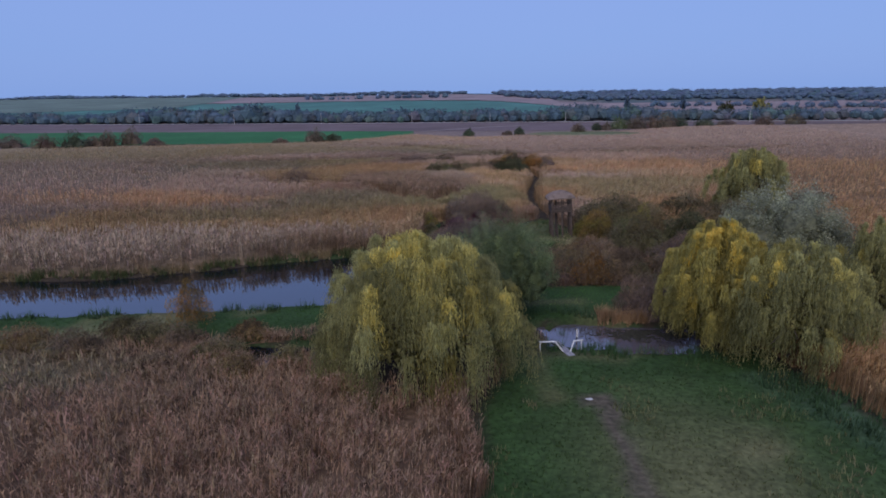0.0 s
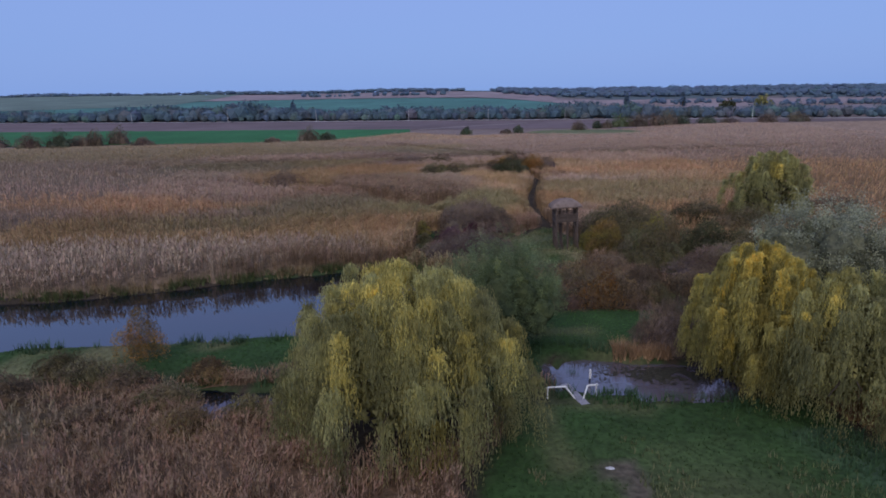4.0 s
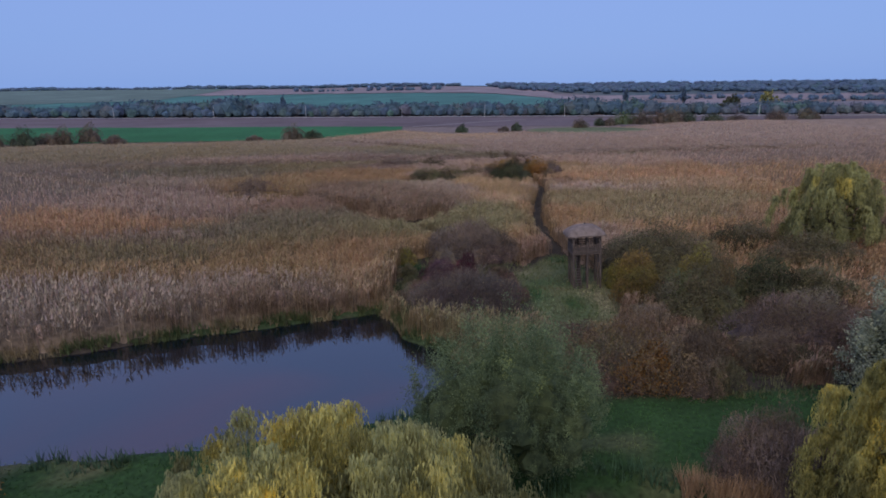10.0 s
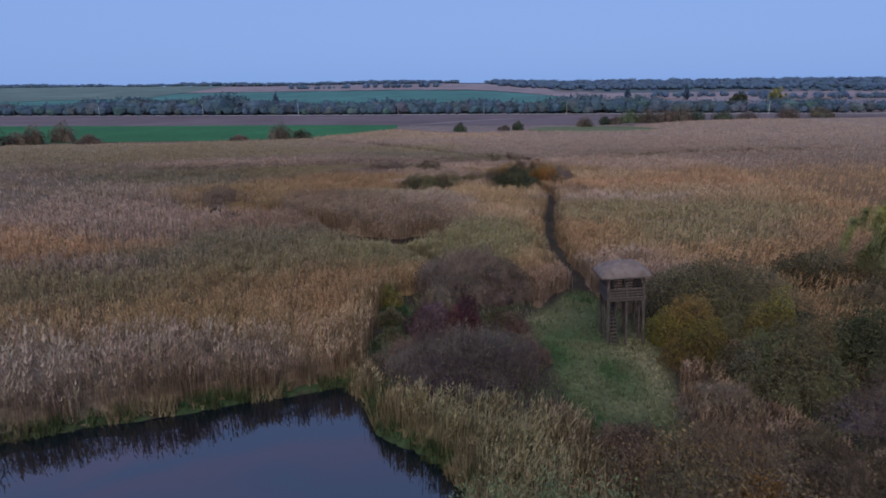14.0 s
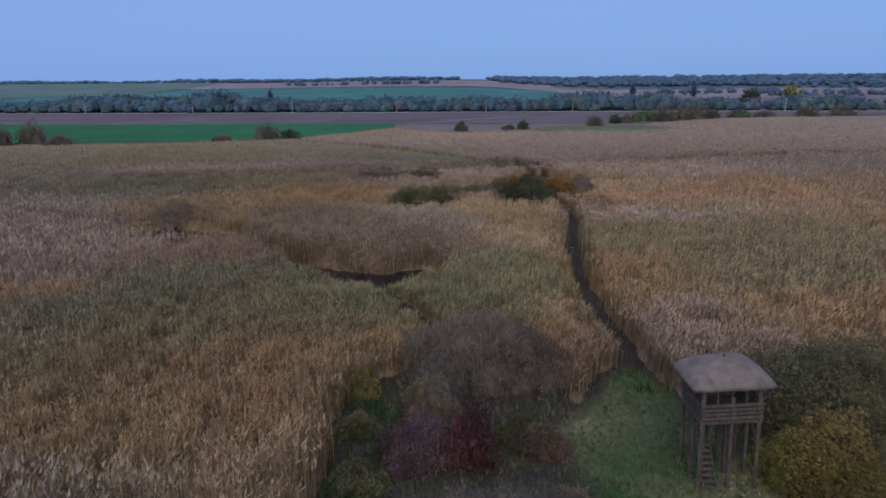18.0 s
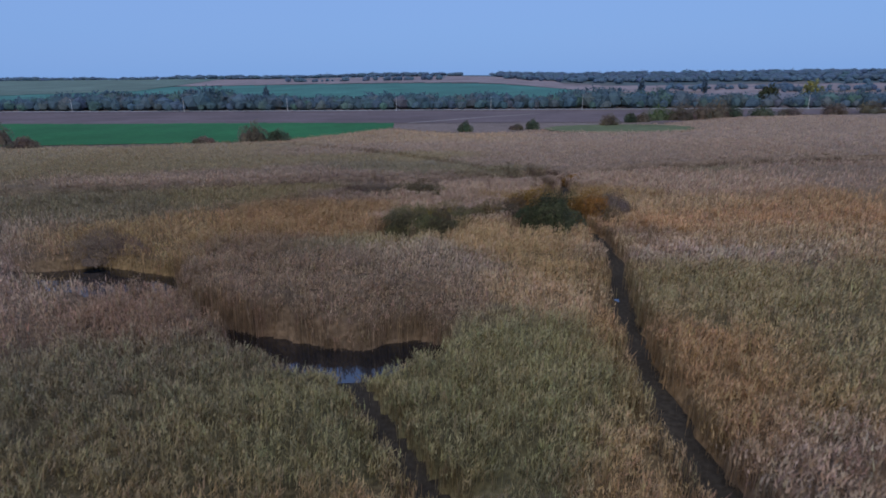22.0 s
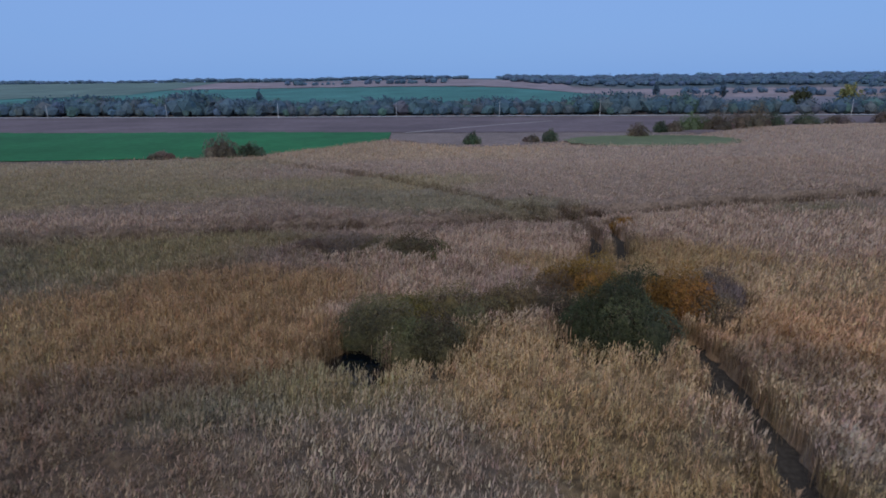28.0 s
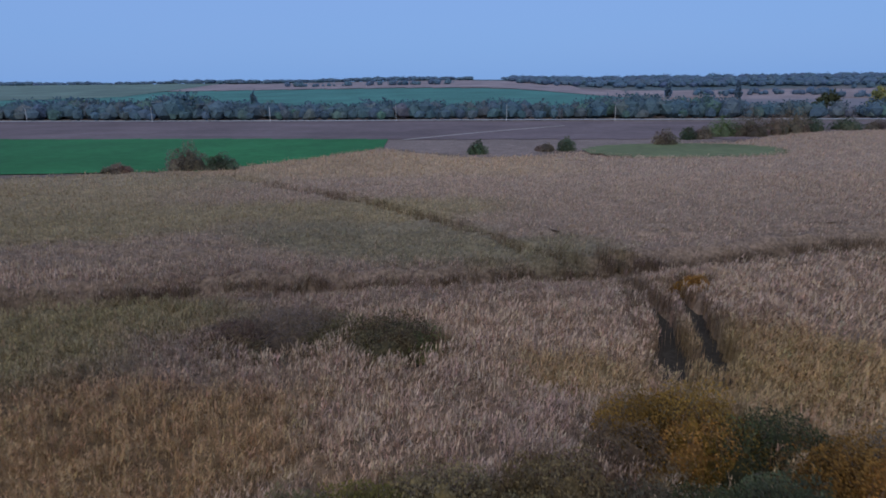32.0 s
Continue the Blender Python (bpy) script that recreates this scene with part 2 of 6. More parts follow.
GROUND = tinted_mat("ground_cover", 3.0, 0.25, 0.95, 0.5, 0.7, 0.12)
THATCH = tinted_mat("reed_thatch", 2.2, 0.3, 0.95, 0.6, 0.9, 0.3)
FIELD = tinted_mat("field_soil", 0.35, 0.03, 0.95, 0.22, 0.3, 0.3)
REED = reed_mat()
WATER = water_mat()
SILTY_WATER = water_mat("silty_water", (0.085, 0.075, 0.09))
OLD_WOOD = plain_mat("weathered_wood", (0.048, 0.035, 0.028), (0.15, 0.113, 0.09), 9, 0.85, 0, 0.5, 0.02, (1, 1, 0.2))
ROOFING = plain_mat("weathered_roofing", (0.235, 0.18, 0.15), (0.39, 0.305, 0.255), 2.2, 0.8, 0, 0.4, 0.03)
WHITE_PAINT = plain_mat("white_paint", (0.6, 0.6, 0.58), (0.82, 0.82, 0.8), 8, 0.55, 0, 0.2, 0.004)
DECKING = plain_mat("grey_decking", (0.2, 0.195, 0.215), (0.3, 0.29, 0.32), 7, 0.35, 0, 0.4, 0.01)
DARK_STEEL = plain_mat("dark_steel", (0.03, 0.03, 0.035), (0.07, 0.07, 0.075), 10, 0.5, 0.6)
CONCRETE = plain_mat("pale_concrete", (0.42, 0.41, 0.4), (0.62, 0.61, 0.59), 6, 0.85)
BARK = plain_mat("bark", (0.05, 0.04, 0.03), (0.13, 0.105, 0.08), 7, 0.95, 0, 0.8, 0.04, (1, 1, 0.25))


# ---- mesh helpers ----
def mesh_np(name, verts, faces, mat, tint=None, smooth=False):
    """A mesh object from arrays: faces are rows of three or four point numbers."""
    verts, faces = np.asarray(verts, np.float32), np.asarray(faces, np.int32)
    k = faces.shape[1]
    me = bpy.data.meshes.new(name)
    me.vertices.add(len(verts))
    me.vertices.foreach_set("co", verts.ravel())
    me.loops.add(faces.size)
    me.loops.foreach_set("vertex_index", faces.ravel())
    me.polygons.add(len(faces))
    me.polygons.foreach_set("loop_start", np.arange(0, faces.size, k, dtype=np.int32))
    me.polygons.foreach_set("use_smooth", np.full(len(faces), smooth))
    me.update(calc_edges=True)
    if tint is not None:
        at = me.color_attributes.new("tint", "FLOAT_COLOR", "POINT")
        rgba = np.ones((len(verts), 4), np.float32)
        rgba[:, :3] = tint
        at.data.foreach_set("color", rgba.ravel())
    me.materials.append(mat)
    return new(name, me)


def child(ob, parent, label=""):
    ob.parent = parent
    return tagged(ob, label) if label else ob


def thing(name, place, label, category, group="", turn=0.0):
    e = new(name)
    e.matrix_world = pose(*place, 0, 0, turn)
    return tagged(e, label, category, group)


def part(name, bm, material, parent, label=""):
    me = bpy.data.meshes.new(name)
    bm.to_mesh(me)
    bm.free()
    me.materials.append(material)
    return child(new(name, me), parent, label)


def box(bm, centre, size, turn=None, bevel=0.0):
    made = bmesh.ops.create_cube(bm, size=1.0)["verts"]
    m = Matrix.Translation(centre) @ (turn or Matrix()) @ Matrix.Diagonal((*size, 1))
    bmesh.ops.transform(bm, matrix=m, verts=made)
    if bevel:
        edges = list({e for v in made for e in v.link_edges})
        bmesh.ops.bevel(bm, geom=edges, offset=bevel, segments=1, affect="EDGES")


def beam(bm, a, b, w, h, bevel=0.008):
    a, b = Vector(a), Vector(b)
    q = (b - a).to_track_quat("Z", "Y").to_matrix().to_4x4()
    box(bm, (a + b) / 2, (w, h, (b - a).length), q, bevel)


def pole(bm, a, b, r1, r2, seg=8):
    a, b = Vector(a), Vector(b)
    q = (b - a).to_track_quat("Z", "Y").to_matrix().to_4x4()
    bmesh.ops.create_cone(bm, cap_ends=True, segments=seg, radius1=r1, radius2=r2, depth=(b - a).length,
                          matrix=Matrix.Translation((a + b) / 2) @ q)


def grid_faces(ny, nx, keep=None):
    i = np.arange(ny * nx).reshape(ny, nx)
    f = np.stack([i[:-1, :-1], i[:-1, 1:], i[1:, 1:], i[1:, :-1]], -1).reshape(-1, 4)
    return f if keep is None else f[keep.ravel()]


def compact(verts, faces, *more):
    used, inv = np.unique(faces, return_inverse=True)
    return (verts[used], inv.reshape(faces.shape), *[m[used] for m in more])


# ---- ground ----
def spaced(lo, a, b, hi, step, growth=1.16):
    core = list(np.arange(a, b + step / 2, step))
    left, right, s = [], [], step
    v = a
    while v > lo:
        s *= growth
        v -= s
        left.append(v)
    s, v = step, core[-1]
    while v < hi:
        s *= growth
        v += s
        right.append(v)
    return np.array(left[::-1] + core + right)


C = {name: np.array(c) for name, c in dict(
    grass=(0.031, 0.069, 0.021), dry_grass=(0.24, 0.205, 0.115), mud=(0.05, 0.04, 0.03), sedge=(0.06, 0.105, 0.06), dirt=(0.12, 0.095, 0.08),
    mauve=(0.355, 0.265, 0.197), grey=(0.33, 0.262, 0.188), white=(0.405, 0.33, 0.242), ochre=(0.375, 0.26, 0.118), olive=(0.31, 0.262, 0.128), rust=(0.415, 0.262, 0.122), gold=(0.455, 0.322, 0.16),
    tan=(0.455, 0.325, 0.178), orange=(0.5, 0.305, 0.155), pink=(0.455, 0.33, 0.238), brown=(0.26, 0.182, 0.118), green=(0.245, 0.24, 0.108), slate=(0.225, 0.208, 0.125), red=(0.29, 0.192, 0.13), mean_reed=(0.385, 0.285, 0.175)).items()}
# how much of the stand carries pale feathery heads, by kind of reed
PLUME = dict(white=0.85, grey=0.8, pink=0.85, mauve=0.6, slate=0.3, red=0.12, tan=0.4, gold=0.3, rust=0.2, ochre=0.15, olive=0.3, green=0.2, orange=0.3, brown=0.25)

# patches of reed: centre, half widths, kind
ZONES_SOUTH = [(-15, 30, 30, 12, "red"), (-20, 52, 9, 4, "brown"), (-31, 48, 9, 4, "slate"), (-18, 42, 16, 3, "brown"), (-6, 43, 7, 4, "red"), (28, 41, 6, 5, "rust"), (-47, 85.5, 14, 3, "white"),
               (-28, 86.5, 14, 3.4, "white"), (-14, 88.5, 7, 2.2, "grey"), (-30, 80, 22, 2.4, "grey"), (-10, 84.5, 6, 1.6, "brown"), (-20, 95, 14, 4, "ochre"), (-8, 95, 6, 3, "ochre"), (-1.5, 91.8, 4, 3, "tan"),
               (-5, 98, 5, 3, "rust"), (-50, 100, 14, 7, "ochre")]
ZONES_FRONT = [(-3.7, 104, 6, 4, "rust"), (-30, 104, 14, 5, "olive"), (-13, 104, 7, 4, "ochre"), (2.1, 100.8, 2.6, 3, "gold"), (-13, 111, 8, 4, "olive"), (-57, 127, 14, 5, "orange"), (-40, 119, 12, 3.2, "orange"),
               (-75, 130, 14, 6, "orange"), (-22, 115.4, 11, 4, "slate"), (-10.8, 120, 7, 4, "slate"), (-8, 116, 6, 4, "olive"), (1, 114, 5, 5, "green"), (-5, 119, 7, 4, "green"), (-14, 122.5, 7, 4, "slate"), (3, 108, 5, 3, "ochre"), (-30, 111, 8, 3, "mauve")]
ZONES_MIDDLE = [(13, 113.5, 6, 5, "green"), (8.4, 119.4, 6, 4, "green"), (14.2, 121.7, 6, 4, "green"), (18.6, 113, 2.4, 3, "gold"), (18.5, 104, 3.5, 3.5, "red"), (17.6, 109, 3, 3, "rust"), (-18.6, 132, 7, 5, "red"), (-12, 131, 4, 4, "red"),
                (-38, 135, 14, 7, "mauve"), (-24, 147, 5, 3.5, "ochre"), (-22, 161, 10, 6, "ochre"), (-65, 164.5, 16, 7, "grey"), (-51, 170, 12, 4, "grey"), (-44, 171, 9, 4, "slate"), (27, 109.5, 5, 4, "mauve"),
                (27, 121, 6, 6, "rust"), (38, 119, 9, 5, "olive")]
ZONES_EAST = [(28, 104, 6, 4, "mauve"), (24, 115, 2.2, 4, "rust"), (42, 108, 12, 5, "rust"), (43, 128, 12, 4, "olive"), (35, 134.6, 8, 5, "olive"), (51, 133, 12, 5, "olive"), (42, 145, 15, 2, "white"), (33, 148, 5, 2, "pink"),
              (60, 145, 12, 3, "tan"), (28, 76, 14, 8, "brown"), (4, 79, 3, 6, "olive"), (60, 90, 20, 12, "rust"), (9, 76, 5, 5, "green"), (46, 86, 8, 3, "tan"), (30, 69, 6, 3, "red"), (100, 140, 30, 40, "rust"), (35.7, 155, 4, 3, "brown")]
ZONES_NORTH = [(5, 141, 8, 6, "grey"), (3, 137, 8, 6, "brown"), (-6, 141, 6, 5, "brown"), (19, 147, 5, 5, "ochre"), (19, 133.5, 4.5, 5, "tan"), (23, 141, 4, 5, "ochre"), (2.7, 151.6, 6, 3.5, "olive"), (-2, 149, 5, 3, "slate"), (-9, 152, 5, 4, "brown"),
               (14.5, 153, 6, 4, "gold"), (24.6, 154.5, 3.5, 4, "gold"), (47, 161, 12, 5, "orange"), (40, 166, 8, 4, "tan"), (76, 161, 14, 6, "orange"), (60, 152, 16, 3.5, "tan"), (30.6, 149.7, 3.5, 3, "tan"), (-11, 166.7, 9, 6, "rust")]
ZONES_BEYOND = [(-4, 171, 9, 5, "rust"), (-15.5, 165, 6, 5, "rust"), (-6, 159, 6, 4, "rust"), (-27, 185, 9, 6, "olive"), (-19, 192, 8, 3, "olive"), (-47, 181, 14, 8, "slate"), (8.2, 173, 4.5, 3.2, "pink"), (4, 166.7, 2.5, 2, "pink"),
                (16, 184, 9, 5, "pink"), (21, 179, 3.2, 2, "ochre"), (54, 195, 10, 5, "pink"), (62, 187, 12, 6, "pink"), (82, 188, 14, 7, "pink"), (38, 179, 7, 5, "ochre"), (44, 171, 8, 4, "tan")]
ZONES_FAR = [(-27, 211, 16, 5, "mauve"), (-42, 204, 14, 4, "pink"), (2, 218, 10, 6, "slate"), (19, 209, 9, 4, "slate"), (-52, 230, 22, 11, "olive"), (5, 257, 30, 12, "mauve"), (62, 240, 30, 16, "mauve"), (0, 236, 18, 6, "olive"),
             (-70, 262, 40, 14, "olive"), (10, 290, 30, 20, "tan"), (90, 290, 40, 20, "mauve"), (170, 300, 70, 50, "mauve"), (-140, 250, 60, 40, "olive"), (-100, 120, 30, 30, "mauve"), (-120, 180, 30, 25, "grey"), (70, 202.5, 8, 1.8, "slate"), (125, 200, 40, 22, "mauve")]


def reed_kind(x, y):
    """Colour of the reeds and their share of pale heads, patch by patch with ragged borders."""
    wx = x + 7 * (rough(x, y, 20, 31) - 0.5) + 3.5 * (rough(x, y, 5, 43) - 0.5)
    wy = y + 6 * (rough(x, y, 16, 37) - 0.5) + 3.0 * (rough(x, y, 4, 45) - 0.5)
    base = 0.004
    total, heads, weight = np.zeros((*np.shape(x), 3)) + base * C["mauve"], np.zeros(np.shape(x)) + base * 0.5, np.full(np.shape(x), base)
    for zx, zy, rx, ry, name in ZONES_SOUTH + ZONES_FRONT + ZONES_MIDDLE + ZONES_EAST + ZONES_NORTH + ZONES_BEYOND + ZONES_FAR:
        w = np.exp(-1.7 * (((wx - zx) / rx) ** 2 + ((wy - zy) / ry) ** 2))
        total += w[..., None] * (0.75 * C[name] + 0.25 * C["mean_reed"])
        heads += w * PLUME[name]
        weight += w
    # far reeds turn paler and more even: haze painted into their colour
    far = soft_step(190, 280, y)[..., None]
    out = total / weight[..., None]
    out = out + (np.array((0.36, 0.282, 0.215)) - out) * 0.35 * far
    out = out * (1 - 0.16 * np.exp(-((x + 8) / 10) ** 2 - ((y - 145) / 7) ** 2) + 0.15 * soft_step(28, 12, x) * soft_step(112, 124, y) * soft_step(178, 164, y) - 0.06 * soft_step(170, 185, y) * soft_step(260, 230, y) + 0.12 * soft_step(8, 20, x) * soft_step(95, 110, y) * soft_step(200, 170, y) - 0.12 * soft_step(4, -8, x) * soft_step(96, 102, y) * soft_step(136, 128, y) - 0.1 * soft_step(8, -2, x) * soft_step(145, 152, y))[..., None]
    # reed colour darkened along the old tracks, painting the shade of the gaps
    d = np.minimum(line_distance(x, y, LINE_EAST), line_distance(x, y, LINE_WEST))
    out = out * (1 - (0.28 + 0.2 * soft_step(20, 45, x)) * soft_step(2.8, 0.8, d + 1.2 * (rough(x, y, 3, 105) - 0.5)) - 0.25 * soft_step(2.2, 0.6, line_distance(x, y, LINE_NORTH)))[..., None]
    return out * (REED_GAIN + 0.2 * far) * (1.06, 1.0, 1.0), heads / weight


REED_GAIN = 0.98


def reed_colour(x, y):
    return reed_kind(x, y)[0]


def reed_cover(x, y):
    """How much reed stands here, from 0 to 1."""
    j = (rough(x, y, 3.0, 41) - 0.5) * 1.6
    c = soft_step(-0.75, -0.2, -wet(x, y)) * soft_step(0.3, 1.0, -inside(x, y, POND) + 0.5 * j) * soft_step(0.2, 0.8, -inside(x, y, SCRUB_POND)) * soft_step(1.5, 2.5, -inside(x, y, DOCK_POND))
    for poly, off, ragged in ((LANE, 0.2, 2.0), (STRIP, 0.2, 1.0), (TOWER_GRASS, 0.3, 1.0)):
        c = c * soft_step(0.0, 0.6, -inside(x, y, poly) + ragged * j - off)
    c = c * soft_step(0.0, 0.8, -inside(x, y, SCRUB) + j)
    for pts, half in ((CHANNEL, 1.1), (TRACK_A, 1.12), (TRACK_B, 1.08), (SPUR, 0.75)):
        c = c * soft_step(0.0, 0.35, line_distance(x, y, pts) - half + 0.35 * j)
    for pts, half in ((LINE_EAST, 1.0), (LINE_WEST, 0.8), (LINE_NORTH, 0.5)):
        c = c * (1 - 0.58 * soft_step(half + 0.5, half - 0.3, line_distance(x, y, pts) + 0.6 * j))
    c = c * soft_step(-1.5, 1.5, marsh_limit(x) - y + 3 * j)
    c = c * soft_step(0.85, 1.05, np.hypot((x - 88) / 27, (y - 314) / 15))
    c = c * soft_step(0.85, 1.1, np.hypot((x - 0.2) / 6.2, (y - 48.0) / 5.2) + 0.1 * j)
    c = c * (1 - 0.85 * np.exp(-(((x - 30) / 18) ** 2 + ((y - 81) / 19) ** 4) ** 2) * (rough(x, y, 6, 47) < 0.47))
    return c * shrub_free(x, y)


SHRUB_SPOTS = [(9.9, 102.4, 6.0), (8, 85, 5.6), (7.6, 92.6, 3), (30.5, 94.5, 7.8), (28.6, 81.4, 4.2), (18.3, 70.4, 5), (35.5, 76.5, 6), (24.8, 161.6, 4.2), (25.2, 171, 4),
               (31.3, 165.4, 3), (35, 166.5, 2.6), (6.6, 162.8, 2.6), (9.2, 157.6, 2.2), (10.2, 160.2, 2.6), (11.5, 166, 3), (17.5, 166.8, 2.8), (0.2, 187.8, 4.2), (9.3, 184.6, 3.2), (37.4, 196.7, 1.7), (33, 205, 1.6), (20.9, 91.1, 4)]


def shrub_free(x, y):
    c = np.ones(np.shape(x))
    for sx, sy, sr in SHRUB_SPOTS:
        sr = sr * (1.25 if sy > 150 else 1.0)
        c = c * soft_step(0.75, 1.1, np.hypot((x - sx) / sr, (y + 0.12 * sr - sy) / (sr * 0.85)))
    return c


def reed_height(x, y):
    h = 2.3 + 0.8 * (rough(x, y, 14, 51) - 0.5) + 1.5 * (rough(x, y, 2.1, 53) - 0.5) + 0.7 * (wave(x, y, 0.8, 57) - 0.5)
    h = h + 0.75 * soft_step(76, 80, y) * soft_step(100, 90, y) * soft_step(8, -2, x)
    h = h + 1.3 * np.exp(-(((x - 2) / 14) ** 4 + ((y - 140) / 11) ** 4)) + 0.5 * np.exp(-(((x + 16) / 8) ** 2 + ((y - 131) / 6) ** 2))
    for pts in (LINE_EAST, LINE_WEST):
        d = line_distance(x, y, pts)
        beyond = y > np.interp(x, [p[0] for p in pts], [p[1] for p in pts])
        h = h - 1.2 * soft_step(3.0, 1.2, d) + np.where(beyond, 0.6, -0.3) * soft_step(9, 3, d)
    h = h * (1 - 0.45 * soft_step(42, 46, y) * soft_step(62, 59, y) * soft_step(6, 2, x)) * (1 - 0.5 * soft_step(47, 54, y) * soft_step(62, 59, y) * soft_step(6, 2, x))
    h = h * (1 - 0.55 * soft_step(-2.2, -0.2, wet(x, y)) * rough(x, y, 1.7, 59) * soft_step(110, 95, y))
    h = h * (1 - 0.45 * np.exp(-(((x - 31) / 12) ** 4 + ((y - 80) / 16) ** 4)))
    h = h * (1 - 0.55 * np.exp(-((x - 0.5) / 7) ** 4 - ((y - 121.8) / 3.2) ** 4))
    h = h * (1 - 0.75 * soft_step(34, 6, marsh_limit(x) - y)) * (1 - 0.6 * soft_step(2.0, 1.1, np.hypot((x - 88) / 27, (y - 314) / 15)))
    h = h * (1 - 0.35 * soft_step(3.2, 1.0, line_distance(x, y, SPUR)))
    return np.clip(h, 0.4, 4)


FOOTPATH = [(11.4, 42.8), (12.3, 41), (11.6, 39), (11.9, 36.8), (11.3, 33.7), (10.8, 25)]
gx, gy = spaced(-2600, -58, 72, 2600, 0.8), spaced(-400, 14, 216, 3000, 0.8, 1.10)
X, Y = np.meshgrid(gx, gy)
Z = ground_height(X, Y)
grass = np.maximum.reduce([soft_step(-0.6, 0.6, inside(X, Y, p)) for p in (LANE, STRIP, TOWER_GRASS)])
tone = rough(X, Y, 5, 61)[..., None]
G = C["grass"] * (0.75 + 0.5 * tone) + (C["dry_grass"] - C["grass"]) * (0.55 * soft_step(0.52, 0.75, rough(X, Y, 9, 63)) * np.maximum(soft_step(7, 10, X), soft_step(50, 56, Y)))[..., None]
pale = np.exp(-(((X - 22) / 2.2) ** 2 + ((Y - 84) / 6) ** 2)) + 0.9 * np.exp(-(((X - 13) / 3) ** 2 + ((Y - 97) / 4) ** 2)) + 0.4 * np.exp(-(((X - 18) / 4) ** 2 + ((Y - 98) / 5) ** 2)) + 0.45 * np.exp(-(((X - 15) / 6) ** 2 + ((Y - 32) / 9) ** 2))
G = G + (C["dry_grass"] - G) * np.clip(pale, 0, 0.8)[..., None]
worn = np.maximum(soft_step(0.9, 0.2, line_distance(X, Y, FOOTPATH) + 0.6 * (tone[..., 0] - 0.5)), soft_step(1.2, 0.7, np.hypot((X - 11.8) / 1.4, (Y - 42.4) / 0.8) + 0.5 * (tone[..., 0] - 0.5)))
G = G + (C["dirt"] - G) * (0.8 * worn)[..., None]
G = G + (C["sedge"] - G) * soft_step(0.5, 3.5, (X - 19) * 0.8 - (44 - Y) * 0.25 - 1.5)[..., None] * (Y < 46)[..., None]
marsh = soft_step(-4, 4, marsh_limit(X) - Y)[..., None]
soil = C["mud"] * (0.8 + 0.5 * tone)
T = soil + (G - soil) * grass[..., None]
bank = (soft_step(2.2, 0.2, np.abs(wet(X, Y) + 0.8)) * soft_step(100, 90, Y) * (rough(X, Y, 3, 67) > 0.42))[..., None]
T = T + (C["grass"] * 1.1 - T) * bank * 0.7 * soft_step(-30, -12, X)[..., None] * (1 - grass[..., None])
trod = np.minimum.reduce([line_distance(X, Y, p) for p in (LINE_EAST, LINE_WEST, LINE_NORTH)])
T = T + (np.array((0.2, 0.145, 0.1)) - T) * soft_step(4.0, 2.5, trod)[..., None]
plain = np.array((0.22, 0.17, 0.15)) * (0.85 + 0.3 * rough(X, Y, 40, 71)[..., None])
# ground under the far woods gets the same painted haze blue
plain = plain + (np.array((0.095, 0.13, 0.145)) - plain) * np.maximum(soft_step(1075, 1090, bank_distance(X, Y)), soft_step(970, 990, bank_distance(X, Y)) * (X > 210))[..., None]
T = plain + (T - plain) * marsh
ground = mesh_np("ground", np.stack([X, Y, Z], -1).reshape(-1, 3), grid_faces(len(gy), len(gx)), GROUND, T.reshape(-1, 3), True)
tagged(ground, "muddy marsh ground with green grass banks and farmland", "ground", kind="structure")

water = mesh_np("water", [(-200, 12, 0), (130, 12, 0), (130, 215, 0), (-200, 215, 0)], [(0, 1, 2, 3)], WATER)
tagged(water, "still dark pond water mirroring the dusk sky", "water", kind="structure")

pond_water = mesh_np("pond_water", [(8, 48, 0.006), (30, 48, 0.006), (30, 58.5, 0.006), (8, 58.5, 0.006)], [(0, 1, 2, 3)], SILTY_WATER)
tagged(pond_water, "still silty violet-grey water of the small pond", "water", kind="structure")


# ---- farmland ----
def field(name, label, xr, yr, mask, colour, lift, step=(6, 4), stripes=0.0):
    xs, ys = np.arange(xr[0], xr[1] + 1, step[0]), np.arange(yr[0], yr[1] + 1, step[1])
    fx, fy = np.meshgrid(xs, ys)
    fz = ground_height(fx, fy) + lift
    cx, cy = (fx[:-1, :-1] + fx[1:, 1:]) / 2, (fy[:-1, :-1] + fy[1:, 1:]) / 2
    col = np.array(colour) * (0.85 + 0.3 * rough(fx, fy, 45, 81) + stripes * (wave(fx * 0.1, bank_distance(fx, fy), 7, 83) - 0.5))[..., None]
    v, f, t = compact(np.stack([fx, fy, fz], -1).reshape(-1, 3), grid_faces(len(ys), len(xs), mask(cx, cy)), col.reshape(-1, 3))
    return tagged(mesh_np(name, v, f, FIELD, t, True), label, "field", kind="structure")


def green_top(x):
    return 366 - 0.17 * x


field("ploughed_field", "dark brown freshly ploughed field below the road", (-420, 330), (300, 580),
      lambda x, y: (bank_distance(x, y) < 476) & (y > np.maximum(marsh_limit(x) - 6, green_top(x))) & (x < 130) | (bank_distance(x, y) < 476) & (x >= 130) & (y > marsh_limit(x) + 8),
      (0.15, 0.115, 0.12), 0.15, (5, 3), 0.25)
field("wheat_field", "bright green young winter wheat field", (-420, 0), (270, 460),
      lambda x, y: (y > marsh_limit(x) - 3) & (y < green_top(x)) & (y > 290 - (x + 60) * 0.02), (0.03, 0.14, 0.05), 0.25, (4, 3))
